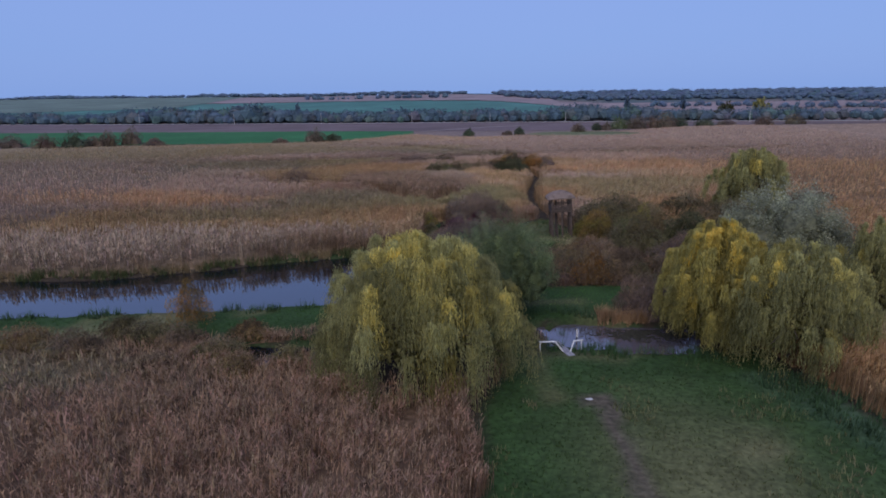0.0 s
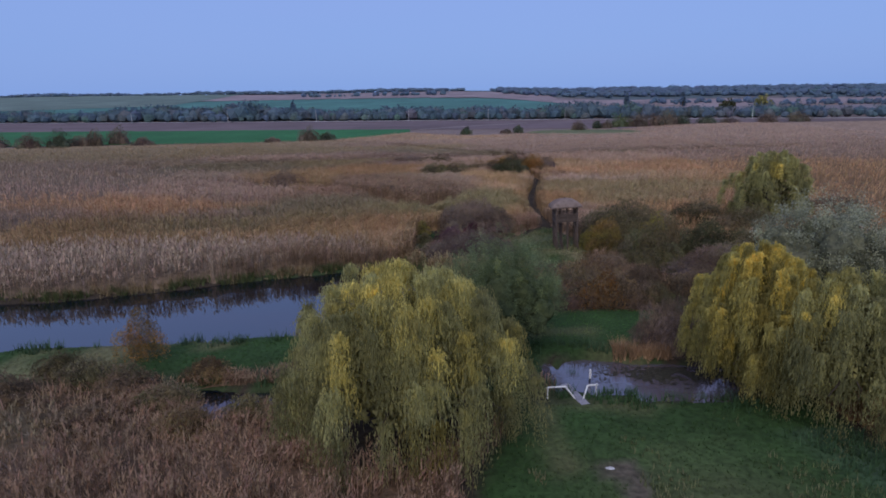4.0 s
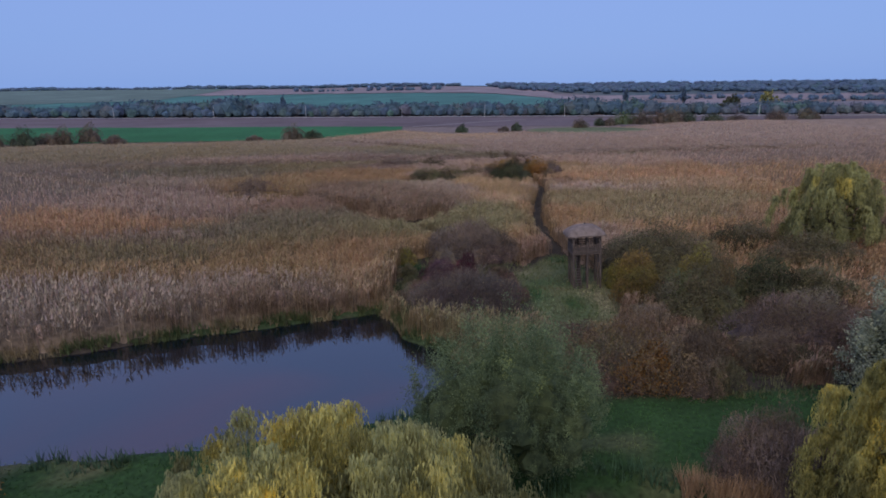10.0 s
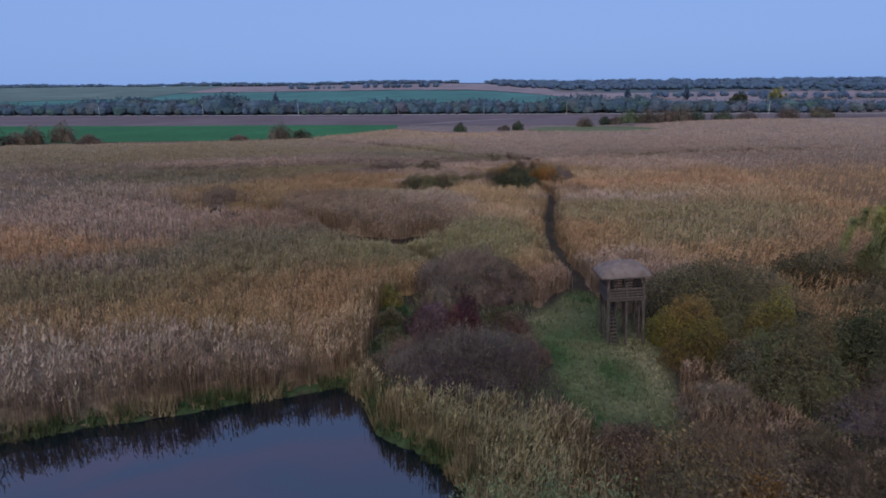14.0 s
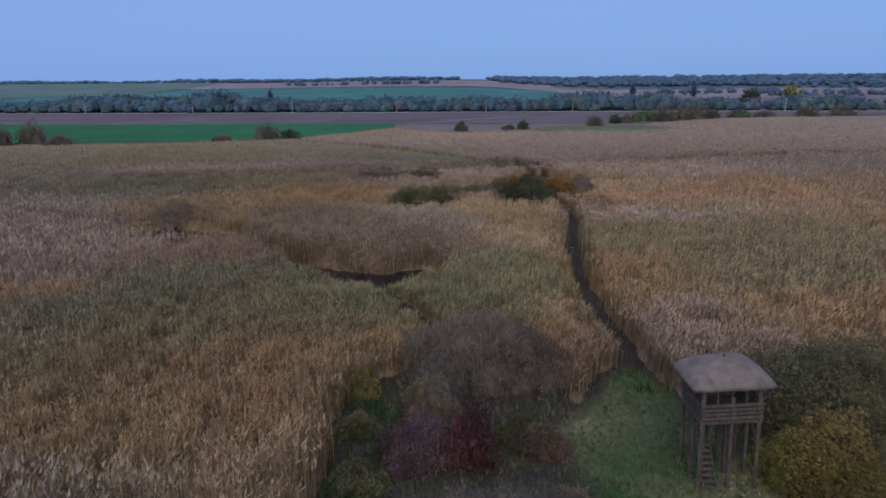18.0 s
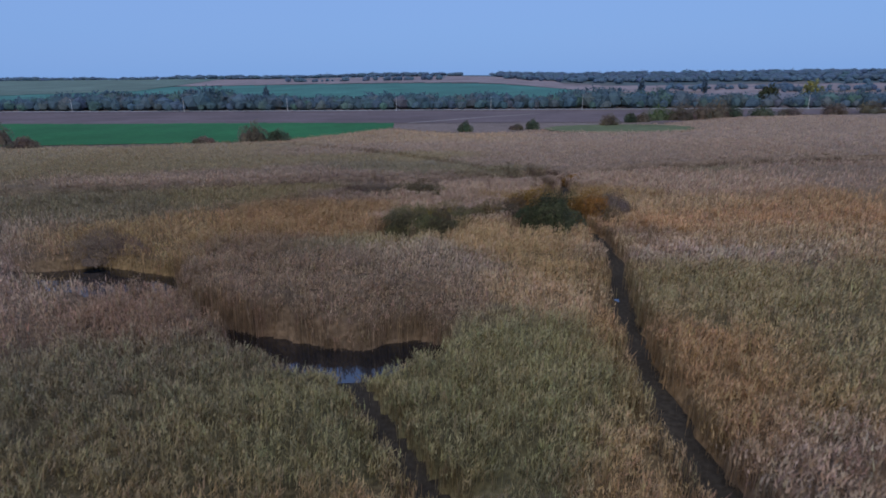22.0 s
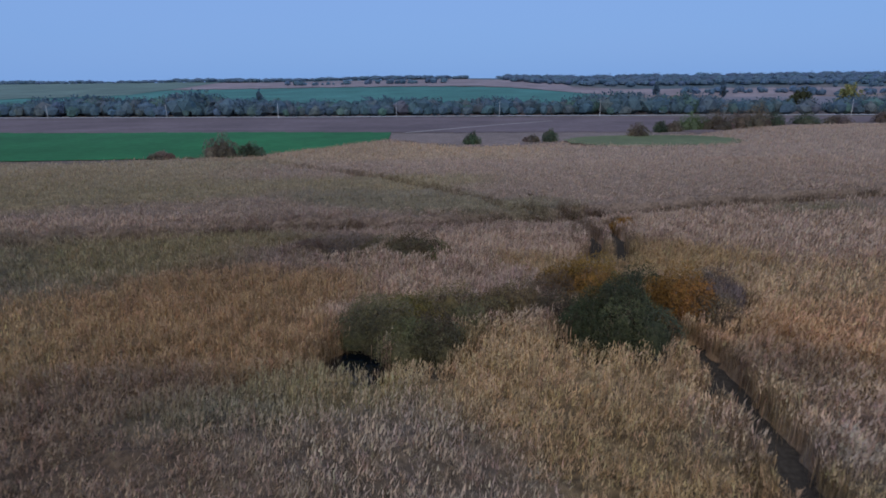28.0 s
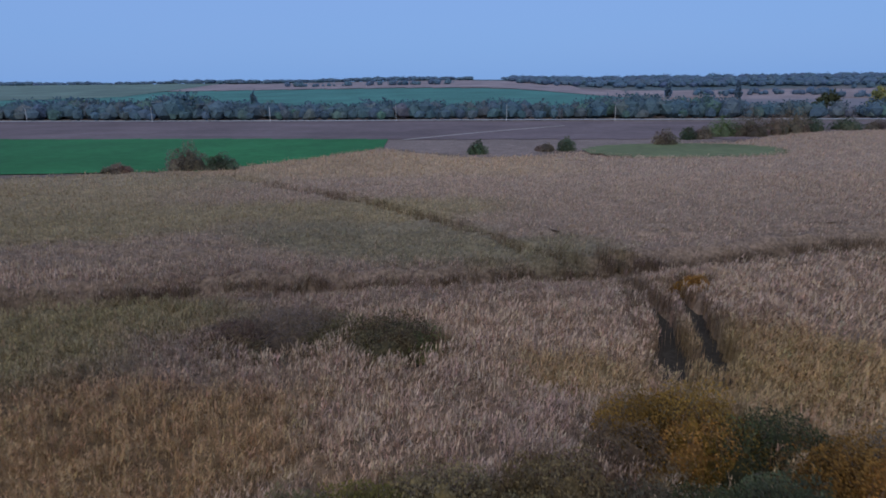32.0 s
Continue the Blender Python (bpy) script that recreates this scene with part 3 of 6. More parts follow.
field("meadow", "small dull green meadow at the reed edge", (50, 134), (290, 334),
      lambda x, y: (np.hypot((x - 88) / 29, (y - 314) / 17) < 1), (0.13, 0.15, 0.075), 0.6, (3, 2))
# far fields: base colours cooled towards blue to stand in for distance haze
field("far_wheat_field", "distant wheat field on the slope, tinted blue-green for haze", (-900, 420), (480, 1150),
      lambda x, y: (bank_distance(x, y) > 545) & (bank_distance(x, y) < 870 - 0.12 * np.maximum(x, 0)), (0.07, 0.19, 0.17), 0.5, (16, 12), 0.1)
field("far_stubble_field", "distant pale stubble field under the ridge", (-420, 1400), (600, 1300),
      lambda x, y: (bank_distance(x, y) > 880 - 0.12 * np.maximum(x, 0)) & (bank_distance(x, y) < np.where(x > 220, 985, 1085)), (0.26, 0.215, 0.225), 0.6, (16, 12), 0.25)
field("far_pasture", "distant pasture on the slope, tinted blue-green for haze", (-1500, -310), (600, 1600),
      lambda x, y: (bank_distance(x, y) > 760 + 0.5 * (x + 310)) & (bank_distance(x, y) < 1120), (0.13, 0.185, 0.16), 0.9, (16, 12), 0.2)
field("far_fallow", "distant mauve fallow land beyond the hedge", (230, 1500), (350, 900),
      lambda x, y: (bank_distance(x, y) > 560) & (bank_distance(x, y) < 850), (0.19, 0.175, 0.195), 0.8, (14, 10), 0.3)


track_pts = [(5.8, 363), (24, 380), (50, 402), (79, 424)]
tv = []
for ax, ay in [(5.8 + 73.2 * t, float(np.interp(5.8 + 73.2 * t, [p[0] for p in track_pts], [p[1] for p in track_pts]))) for t in np.linspace(0, 1, 24)]:
    tv += [(ax - 0.8, ay + 0.9, float(ground_height(ax, ay)) + 0.22), (ax + 0.8, ay - 0.9, float(ground_height(ax, ay)) + 0.22)]
tagged(mesh_np("farm_track", tv, [(2 * i, 2 * i + 1, 2 * i + 3, 2 * i + 2) for i in range(23)], FIELD, np.full((48, 3), (0.33, 0.29, 0.27)), True), "pale dirt farm track across the ploughed field", "track", kind="structure")


def road_y(x):
    return 482 - 0.225 * x + 6 * np.sin(x / 120)


rx = np.arange(-700, 900, 8.0)
rv = np.concatenate([np.stack([rx, road_y(rx) + s, ground_height(rx, road_y(rx)) + 0.45], -1) for s in (-3.2, 3.2)])
n = len(rx)
road = mesh_np("road", rv, [(i, i + 1, n + i + 1, n + i) for i in range(n - 1)], CONCRETE)
tagged(road, "grey country road along the foot of the slope", "road", kind="structure")


# ---- leaves and trees ----
rng = np.random.default_rng(5)


def leaf_blades(p, length, width, droop=None):
    """Small pointed leaves at the points p, turned at random or hanging."""
    k = len(p)
    a = rng.normal(size=(k, 3))
    if droop is not None:
        a = a * (1 - droop) + np.array((0, 0, -2.2)) * droop
    a /= np.linalg.norm(a, axis=1, keepdims=True) + 1e-9
    b = np.cross(a, rng.normal(size=(k, 3)))
    b /= np.linalg.norm(b, axis=1, keepdims=True) + 1e-9
    la = a * (length * rng.uniform(0.6, 1.3, (k, 1)))
    wb = b * (width * rng.uniform(0.7, 1.4, (k, 1))) / 2
    v = np.stack([p - wb + la * 0.2, p + wb, p + la], 1).reshape(-1, 3)
    return v, np.arange(3 * k).reshape(k, 3)


def ball_points(k, shell=0.55):
    d = rng.normal(size=(k, 3))
    d /= np.linalg.norm(d, axis=1, keepdims=True)
    return d * (shell + (1 - shell) * rng.uniform(0, 1, (k, 1)) ** 0.6)


def tube(points, radii, seg=7):
    """One bent, tapering limb as a single skin."""
    bm, rings = bmesh.new(), []
    for i, (p, r) in enumerate(zip(points, radii)):
        d = (Vector(points[min(i + 1, len(points) - 1)]) - Vector(points[max(i - 1, 0)])).normalized()
        q = d.to_track_quat("Z", "Y").to_matrix()
        rings.append([bm.verts.new(Vector(p) + q @ Vector((r * math.cos(a), r * math.sin(a), 0))) for a in (6.2832 * k / seg for k in range(seg))])
    for a, b in zip(rings[:-1], rings[1:]):
        for k in range(seg):
            bm.faces.new((a[k], a[(k + 1) % seg], b[(k + 1) % seg], b[k]))
    bm.faces.new(rings[-1])
    bm.faces.new(rings[0][::-1])
    return bm


def clump_mesh(fine=2):
    bm = bmesh.new()
    bmesh.ops.create_icosphere(bm, subdivisions=fine, radius=1.0)
    v = np.array([p.co[:] for p in bm.verts])
    f = np.array([[q.index for q in p.verts] for p in bm.faces])
    bm.free()
    return v, f


CLUMP_V, CLUMP_F = clump_mesh()
LUMP_V, LUMP_F = clump_mesh(1)


def limbs(parent, base, ends, r0):
    """A trunk that divides: each limb leaves it part of the way up and bends towards its end."""
    b = Vector(base)
    top = b + Vector((random.uniform(-.3, .3), random.uniform(-.3, .3), max(e[2] for e in ends) * 0.5))
    mid = b.lerp(top, 0.5) + Vector((random.uniform(-.2, .2), random.uniform(-.2, .2), 0))
    part("trunk", tube([b, b.lerp(mid, 0.15), mid, top], [r0 * 1.35, r0, r0 * 0.8, r0 * 0.5], 10), BARK, parent)
    for e in ends:
        s = mid.lerp(top, random.uniform(0.0, 1.0))
        m = s.lerp(Vector(e), 0.5) + Vector((random.uniform(-.3, .3), random.uniform(-.3, .3), random.uniform(0.1, 0.6)))
        part("limb", tube([s, m, Vector(e)], [r0 * 0.42, r0 * 0.25, r0 * 0.06], 6), BARK, parent)


def blobs_of(rx, ry, h, low, k):
    """Boughs of a crown: centres and radii, spread over a dome of that size."""
    out = []
    for i in range(k):
        a = 2.4 * i + rng.uniform(-0.35, 0.35)
        f = math.sqrt((i + 0.4) / k)
        s = rng.uniform(0.28, 0.42) * (1.1 - 0.3 * f)
        top = low + (h - low) * (1 - 0.5 * f ** 4.5) * rng.uniform(0.82, 1.0)
        rz = (h - low) * s * 0.75
        out.append(((rx * 0.78 * f * math.cos(a), ry * 0.78 * f * math.sin(a), top - rz), (rx * s * 1.1, ry * s * 1.1, rz)))
    out[0] = (out[0][0][:2] + (h - out[0][1][2],), out[0][1])
    for i in range(k // 3):
        a = 6.283 * (i + rng.uniform(0, 0.7)) / (k // 3)
        s, z = rng.uniform(0.2, 0.3), low + (h - low) * rng.uniform(0.12, 0.4)
        out.append(((rx * 0.78 * math.cos(a), ry * 0.78 * math.sin(a), z), (rx * s, ry * s, (h - low) * s * 0.7)))
    return out


def tint_rows(base, k):
    return np.repeat(base[:, None, :], 3, 1).reshape(-1, 3) if len(base) == k else np.ones((3 * k, 3))


def weeping_crown(parent, rx, ry, h, mat, count, leaf, boughs, gold, hang=1.0):
    """Showers of hanging shoots: each springs from the end of a bough, arches over and falls."""
    n = int(boughs * 4.6)
    m = 15
    per = max(5, count // (n * m))
    i = np.arange(n)
    zf = 0.3 + 0.7 * ((i + 0.5) / n) ** 0.85
    th = 2.39996 * i + rng.uniform(-0.4, 0.4, n)
    lobe = 1 + 0.09 * np.sin(3 * th + 1.0) + 0.07 * np.sin(7 * th + 5 * zf) + rng.normal(0, 0.05, n)
    prof = np.interp(zf, [0.3, 0.5, 0.7, 0.85, 0.95, 1.0], [0.96, 0.95, 0.85, 0.64, 0.42, 0.2]) * lobe * rng.uniform(0.74, 1.06, n)
    anchor = np.stack([rx * prof * np.cos(th) * 0.9, ry * prof * np.sin(th) * 0.9, h * zf * rng.uniform(0.93, 1.0, n)], 1)
    fall = np.clip(anchor[:, 2] * rng.uniform(0.2, 0.42, n), 1.0, 3.4) * (0.5 + 0.5 * hang)
    low = zf < 0.55
    fall[low] = anchor[low, 2] * rng.uniform(0.55, 0.97, low.sum()) * (0.35 + 0.65 * hang)
    # light painted as tint: showers vary to mimic shaded gaps, upper ones paler
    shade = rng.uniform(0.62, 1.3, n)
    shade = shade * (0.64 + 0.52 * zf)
    yellow = (rng.uniform(0, 1, n) < gold * (0.06 + 1.0 * zf ** 3)) * rng.uniform(0.3, 0.8, n)
    which = np.repeat(i, per)
    k = len(which)
    wide = rx / 7.5
    start = anchor[which] + rng.normal(0, 0.16, (k, 3)) * wide
    turn = th[which] + rng.normal(0, 0.85, k)
    way = np.stack([np.cos(turn), np.sin(turn), 0 * turn], 1) * (rng.uniform(0.1, 1.05, k) * wide)[:, None]
    length = fall[which] * rng.uniform(0.5, 1.08, k)
    s_ = np.linspace(0, 1, m)[None, :]
    p = start[:, None, :] + way[:, None, :] * (s_ ** 0.55)[..., None]
    p[..., 2] += 0.35 * wide * np.sin(np.clip(s_ * 4.5, 0, 3.14)) - length[:, None] * s_ ** 1.35
    p[..., :2] += rng.normal(0, 0.1, (k, 1, 2)) * s_[..., None] + rng.normal(0, 0.03, (k, m, 2))
    p[..., 2] = np.maximum(p[..., 2], 0.25)
    v, f = leaf_blades(p.reshape(-1, 3), leaf[0] * 1.7, leaf[1] * 0.85, 0.72)
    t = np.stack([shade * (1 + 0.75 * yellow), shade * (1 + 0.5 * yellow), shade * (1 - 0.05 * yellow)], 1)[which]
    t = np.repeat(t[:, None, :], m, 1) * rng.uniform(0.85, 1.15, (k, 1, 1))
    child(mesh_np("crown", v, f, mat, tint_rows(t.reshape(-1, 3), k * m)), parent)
    # leaves deep inside the crown, tinted darker to stand in for inner shade
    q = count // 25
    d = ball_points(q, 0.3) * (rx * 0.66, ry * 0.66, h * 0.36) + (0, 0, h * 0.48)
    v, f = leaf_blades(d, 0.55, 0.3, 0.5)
    tagged(child(mesh_np("shaded_core", v, f, mat, np.full((len(v), 3), 0.7)), parent), kind="stuff")


def tree(name, place, rx, ry, h, low, label, mat, kind="leafy", count=14000, leaf=(0.22, 0.1), boughs=16, trunk=0.28, group="", category="tree", seed=1, gold=0.25):
    global rng
    rng = np.random.default_rng(seed)
    random.seed(seed)
    gz = float(ground_height(place[0], place[1]))
    e = thing(name, (place[0], place[1], gz - 0.05), label, category, group)
    blobs = blobs_of(rx, ry, h, low, boughs)
    limbs(e, (0, 0, -0.1), [c for c, r in blobs], trunk)
    if kind in ("weeping", "drooping"):
        weeping_crown(e, rx, ry, h, mat, count, leaf, boughs, gold, 1.0 if kind == "weeping" else 0.4)
        return e
    vs, fs, ts, off = [], [], [], 0
    per = count // len(blobs)
    for c, r in blobs:
        c, r = np.array(c), np.array(r)
        bough = rng.uniform(0.72, 1.18)
        ripe = gold * (0.2 + 2.2 * (c[2] / h) ** 4)
        sprays = max(8, per // (150 if kind == "upright" else 90))
        d = ball_points(sprays, 0.8)
        hub = c + d * r
        which = rng.integers(0, sprays, per)
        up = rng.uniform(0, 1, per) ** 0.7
        rise = 1.1 if kind == "upright" else 0.3
        p = hub[which] + rng.normal(0, 0.11 if rise > 1 else 0.14, (per, 3)) * r.mean() + d[which] * (0.35 * up * r.mean())[:, None] + np.stack([0 * up, 0 * up, rise * up * r.mean()], 1)
        p[:, 2] = np.maximum(p[:, 2], 0.15)
        v, f = leaf_blades(p, leaf[0], leaf[1], 0.15)
        shade = rng.uniform(0.62, 1.3, sprays) * bough
        yellow = (rng.uniform(0, 1, sprays) < ripe) * rng.uniform(0.2, 0.7, sprays)
        # spray tips paler than their bases, light painted into the leaf tint
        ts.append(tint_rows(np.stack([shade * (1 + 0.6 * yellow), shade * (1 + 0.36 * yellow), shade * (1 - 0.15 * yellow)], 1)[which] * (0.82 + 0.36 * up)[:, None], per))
        # core clumps of the bough, tinted darker to paint its inner shade
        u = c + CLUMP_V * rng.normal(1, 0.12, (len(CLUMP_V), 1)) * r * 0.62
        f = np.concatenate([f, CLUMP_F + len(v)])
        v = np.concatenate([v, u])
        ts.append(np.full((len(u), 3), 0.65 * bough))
        vs.append(v)
        fs.append(f + off)
        off += len(v)
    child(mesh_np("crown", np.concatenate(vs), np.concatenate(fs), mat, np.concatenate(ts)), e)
    return e


def bush(name, place, rx, ry, h, label, leaf_m, twig_m, leaves=4000, twigs=2500, size=(0.16, 0.09), lumps=9, group="", seed=1):
    """A shrub: clumps of thin stems that fan out from the ground, and leaves on their uneven outside."""
    global rng
    rng = np.random.default_rng(seed + 100)
    if 150 < place[1] < 200:
        rx, ry, h = rx * 1.35, ry * 1.3, h + 0.9
    gz = float(ground_height(place[0], place[1]))
    e = thing(name, (place[0], place[1], gz - 0.03), label, "shrub", group)
    near = place[1] < 200
    twigs = int(twigs * (2.4 if leaves < twigs else 1.0))
    leaves = int(leaves * (1.5 if near else 1.0))
    size = (size[0] * 1.15, size[1] * 1.15) if near else size
    a = 2.4 * np.arange(lumps) + rng.uniform(-0.5, 0.5, lumps)
    f = np.sqrt((np.arange(lumps) + 0.2) / lumps)
    heart = np.stack([0.68 * rx * f * np.cos(a), 0.68 * ry * f * np.sin(a)], 1)
    wide = rng.uniform(0.36, 0.52, lumps) * (1 + 0.2 * (lumps < 8))
    tall = h * (1 - 0.5 * f ** 2) * rng.uniform(0.78, 1.0, lumps)
    tall[0] = h
    shade = rng.uniform(0.6, 1.4, (lumps, 1)) * (1 + rng.normal(0, 0.05, (lumps, 3)))
    weight = wide * wide * tall
    weight /= weight.sum()

    def dome(k, shell):
        which = rng.choice(lumps, k, p=weight)
        d = rng.normal(size=(k, 3))
        d[:, 2] = np.abs(d[:, 2]) * 1.15
        d /= np.linalg.norm(d, axis=1, keepdims=True)
        r = shell + (1 - shell) * rng.uniform(0, 1, k) ** 0.5
        r = r * (1 + 0.10 * np.sin(5 * d[:, 0] + which) * np.cos(6 * d[:, 1] + 2 * which))
        side = np.abs(d[:, :2]) ** 0.8 * np.sign(d[:, :2])
        p = np.stack([heart[which, 0] + side[:, 0] * rx * wide[which] * r, heart[which, 1] + side[:, 1] * ry * wide[which] * r, d[:, 2] ** 0.72 * tall[which] * r], 1)
        p[:, 2] = np.maximum(p[:, 2], 0.1)
        return p, which

    tip, which = dome(twigs, 0.85)
    tip[:, 2] *= rng.uniform(0.95, 1.08, twigs)
    root = np.concatenate([heart[which] * 0.9, np.zeros((twigs, 1))], 1) + rng.normal(0, 0.2, (twigs, 3)) * (1, 1, 0)
    way = tip - root
    way /= np.linalg.norm(way, axis=1, keepdims=True) + 1e-9
    way = way * 0.6 + rng.normal(0, 0.4, (twigs, 3)) + (0, 0, 0.45)
    start = tip - way * rng.uniform(0.25, 0.75, (twigs, 1)) * (h / 4) ** 0.5
    start[:, 2] = np.maximum(start[:, 2], 0)
    side = np.cross(tip - start, rng.normal(size=(twigs, 3)))
    side /= np.linalg.norm(side, axis=1, keepdims=True) + 1e-9
    w = rng.uniform(0.006, 0.015, (twigs, 1)) * (h / 4) ** 0.5
    v = np.stack([start + side * w, tip, start - side * w], 1).reshape(-1, 3)
    tagged(child(mesh_np("branchwork", v, np.arange(3 * twigs).reshape(-1, 3), twig_m, tint_rows(shade[which], twigs)), e), kind="stuff")
    vs, fs, ts = [], [], []
    # core lumps of the shrub, dimmed by tint to paint the shade inside
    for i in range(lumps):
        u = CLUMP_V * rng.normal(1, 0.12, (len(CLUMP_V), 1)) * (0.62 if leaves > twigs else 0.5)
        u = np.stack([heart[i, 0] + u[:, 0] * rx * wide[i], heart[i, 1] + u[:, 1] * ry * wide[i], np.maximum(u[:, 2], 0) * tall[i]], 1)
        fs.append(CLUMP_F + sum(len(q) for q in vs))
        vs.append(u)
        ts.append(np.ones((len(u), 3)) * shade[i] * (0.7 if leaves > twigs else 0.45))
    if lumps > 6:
        tagged(child(mesh_np("shaded_core", np.concatenate(vs), np.concatenate(fs), leaf_m if leaves > twigs else twig_m, np.concatenate(ts)), e), kind="stuff")
    if leaves:
        p, which = dome(leaves, 0.76)
        v, f = leaf_blades(p * rng.normal(1, 0.02, (leaves, 1)), size[0], size[1], 0.1)
        tagged(child(mesh_np("foliage", v, f, leaf_m, tint_rows(shade[which], leaves)), e), kind="stuff")
    return e


WILLOW_LEAF = leaf_mat("willow_leaf", [(0.275, 0.275, 0.128), (0.33, 0.322, 0.144), (0.38, 0.362, 0.158), (0.43, 0.398, 0.17)], 0.45)
WILLOW_GOLD = leaf_mat("golden_willow_leaf", [(0.32, 0.31, 0.12), (0.38, 0.35, 0.128), (0.44, 0.385, 0.134), (0.51, 0.42, 0.14)], 0.5)
GREY_LEAF = leaf_mat("grey_willow_leaf", [(0.113, 0.161, 0.084), (0.147, 0.198, 0.100), (0.183, 0.232, 0.112), (0.234, 0.277, 0.133)], 0.4)
SILVER_LEAF = leaf_mat("silver_leaf", [(0.25, 0.27, 0.155), (0.3, 0.315, 0.19), (0.36, 0.37, 0.25), (0.44, 0.44, 0.35)], 0.5)
OLIVE_LEAF = leaf_mat("olive_leaf", [(0.135, 0.12, 0.068), (0.16, 0.14, 0.077), (0.187, 0.158, 0.086), (0.215, 0.178, 0.094)], 0.45)
AMBER_LEAF = leaf_mat("amber_leaf", [(0.19, 0.155, 0.05), (0.23, 0.185, 0.055), (0.27, 0.21, 0.06)], 0.45)
BROWN_LEAF = leaf_mat("brown_leaf", [(0.145, 0.106, 0.072), (0.185, 0.134, 0.09), (0.22, 0.157, 0.1), (0.25, 0.182, 0.115)], 0.4)
ORANGE_LEAF = leaf_mat("orange_leaf", [(0.22, 0.116, 0.038), (0.28, 0.148, 0.042), (0.34, 0.176, 0.046), (0.4, 0.21, 0.052)], 0.4)
DARK_LEAF = leaf_mat("dark_green_leaf", [(0.075, 0.082, 0.045), (0.092, 0.1, 0.054), (0.11, 0.115, 0.06), (0.13, 0.13, 0.065)], 0.4)
RUST_LEAF = leaf_mat("rust_leaf", [(0.135, 0.1, 0.06), (0.175, 0.128, 0.07), (0.215, 0.152, 0.074), (0.26, 0.182, 0.08)], 0.3)
RED_LEAF = leaf_mat("dark_red_leaf", [(0.1, 0.036, 0.045), (0.13, 0.042, 0.052), (0.165, 0.05, 0.06)], 0.3)
# field-edge shrubs: brown and dark green leaves lightened to paint in haze
HAZY_FIELD_LEAF = leaf_mat("hazy_field_leaf", [(0.16, 0.13, 0.11), (0.2, 0.16, 0.128), (0.25, 0.19, 0.14)], 0.45)
HAZY_FIELD_GREEN = leaf_mat("hazy_field_green_leaf", [(0.095, 0.118, 0.085), (0.115, 0.138, 0.094), (0.145, 0.16, 0.105)], 0.45)
MAROON_LEAF = leaf_mat("maroon_leaf", [(0.095, 0.052, 0.056), (0.12, 0.066, 0.068), (0.15, 0.084, 0.084)], 0.3)
PURPLE_TWIG = leaf_mat("purple_twig", [(0.17, 0.125, 0.106), (0.21, 0.156, 0.132), (0.255, 0.195, 0.165)], 0)
DARK_TWIG = leaf_mat("dark_twig", [(0.1, 0.078, 0.074), (0.135, 0.104, 0.096), (0.175, 0.136, 0.122)], 0)
BROWN_TWIG = leaf_mat("brown_twig", [(0.102, 0.076, 0.056), (0.170, 0.128, 0.093), (0.238, 0.187, 0.136)], 0)

tree("weeping_willow", (0.0, 47.0), 8.1, 6.9, 10.8, 0.8, "large weeping willow with yellowing green trailing branches", WILLOW_LEAF, "weeping", 165000, (0.16, 0.06), 38, 0.5, seed=11, gold=0.45)
tree("grey_willow", (7.5, 59.8), 5.0, 4.3, 7.3, 0.4, "grey-green leafy willow beside the pond", GREY_LEAF, "upright", 110000, (0.13, 0.042), 22, 0.3, seed=12, gold=0.1)
tree("golden_willow", (24.2, 51.6), 4.7, 4.4, 11.5, 0.6, "tall willow turning golden yellow at its top", WILLOW_GOLD, "drooping", 120000, (0.15, 0.065), 44, 0.35, seed=13, gold=0.6)
tree("weeping_willow", (28.2, 47.6), 6.4, 5.0, 9.4, 0.6, "weeping willow with dull olive trailing branches by the grass lane", WILLOW_LEAF, "weeping", 80000, (0.16, 0.07), 30, 0.4, seed=14, gold=0.3)
tree("silver_poplar", (36, 62), 7.2, 5.5, 10.8, 0.8, "broad tree with pale silvery leaves", SILVER_LEAF, "leafy", 70000, (0.2, 0.09), 20, 0.35, seed=15, gold=0.0)
tree("willow", (39.5, 53), 4.8, 4.5, 10.0, 0.6, "olive yellow willow behind the grass lane", WILLOW_LEAF, "weeping", 36000, (0.18, 0.09), 14, 0.3, seed=16)
tree("willow", (53.6, 99.0), 6.4, 5.2, 12.0, 1.2, "lone yellow-green willow standing among shrubs", WILLOW_LEAF, "drooping", 60000, (0.2, 0.09), 22, 0.45, seed=18, gold=0.15)

S = "marsh shrubs"
bush("bare_shrub", (9.9, 102.4), 6.6, 4.8, 5.2, "bare grey-purple shrub dome with fine twigs", BROWN_LEAF, PURPLE_TWIG, 8500, 9000, (0.12, 0.07), 12, S, 1)
bush("bare_shrub", (7.8, 85.0), 6.8, 4.2, 4.3, "dark purple leafless shrub beside the pond", BROWN_LEAF, DARK_TWIG, 2500, 10000, (0.12, 0.07), 12, S, 2)
bush("red_shrub", (8.6, 93.3), 1.7, 1.6, 3.4, "dark red shrub between purple bare shrubs", RED_LEAF, PURPLE_TWIG, 5000, 3000, (0.12, 0.08), 7, S, 3)
bush("purple_shrub", (5.7, 93.2), 2.9, 1.9, 2.9, "dark maroon shrub beside a brighter red one", MAROON_LEAF, PURPLE_TWIG, 5500, 4000, (0.12, 0.08), 8, S, 150)
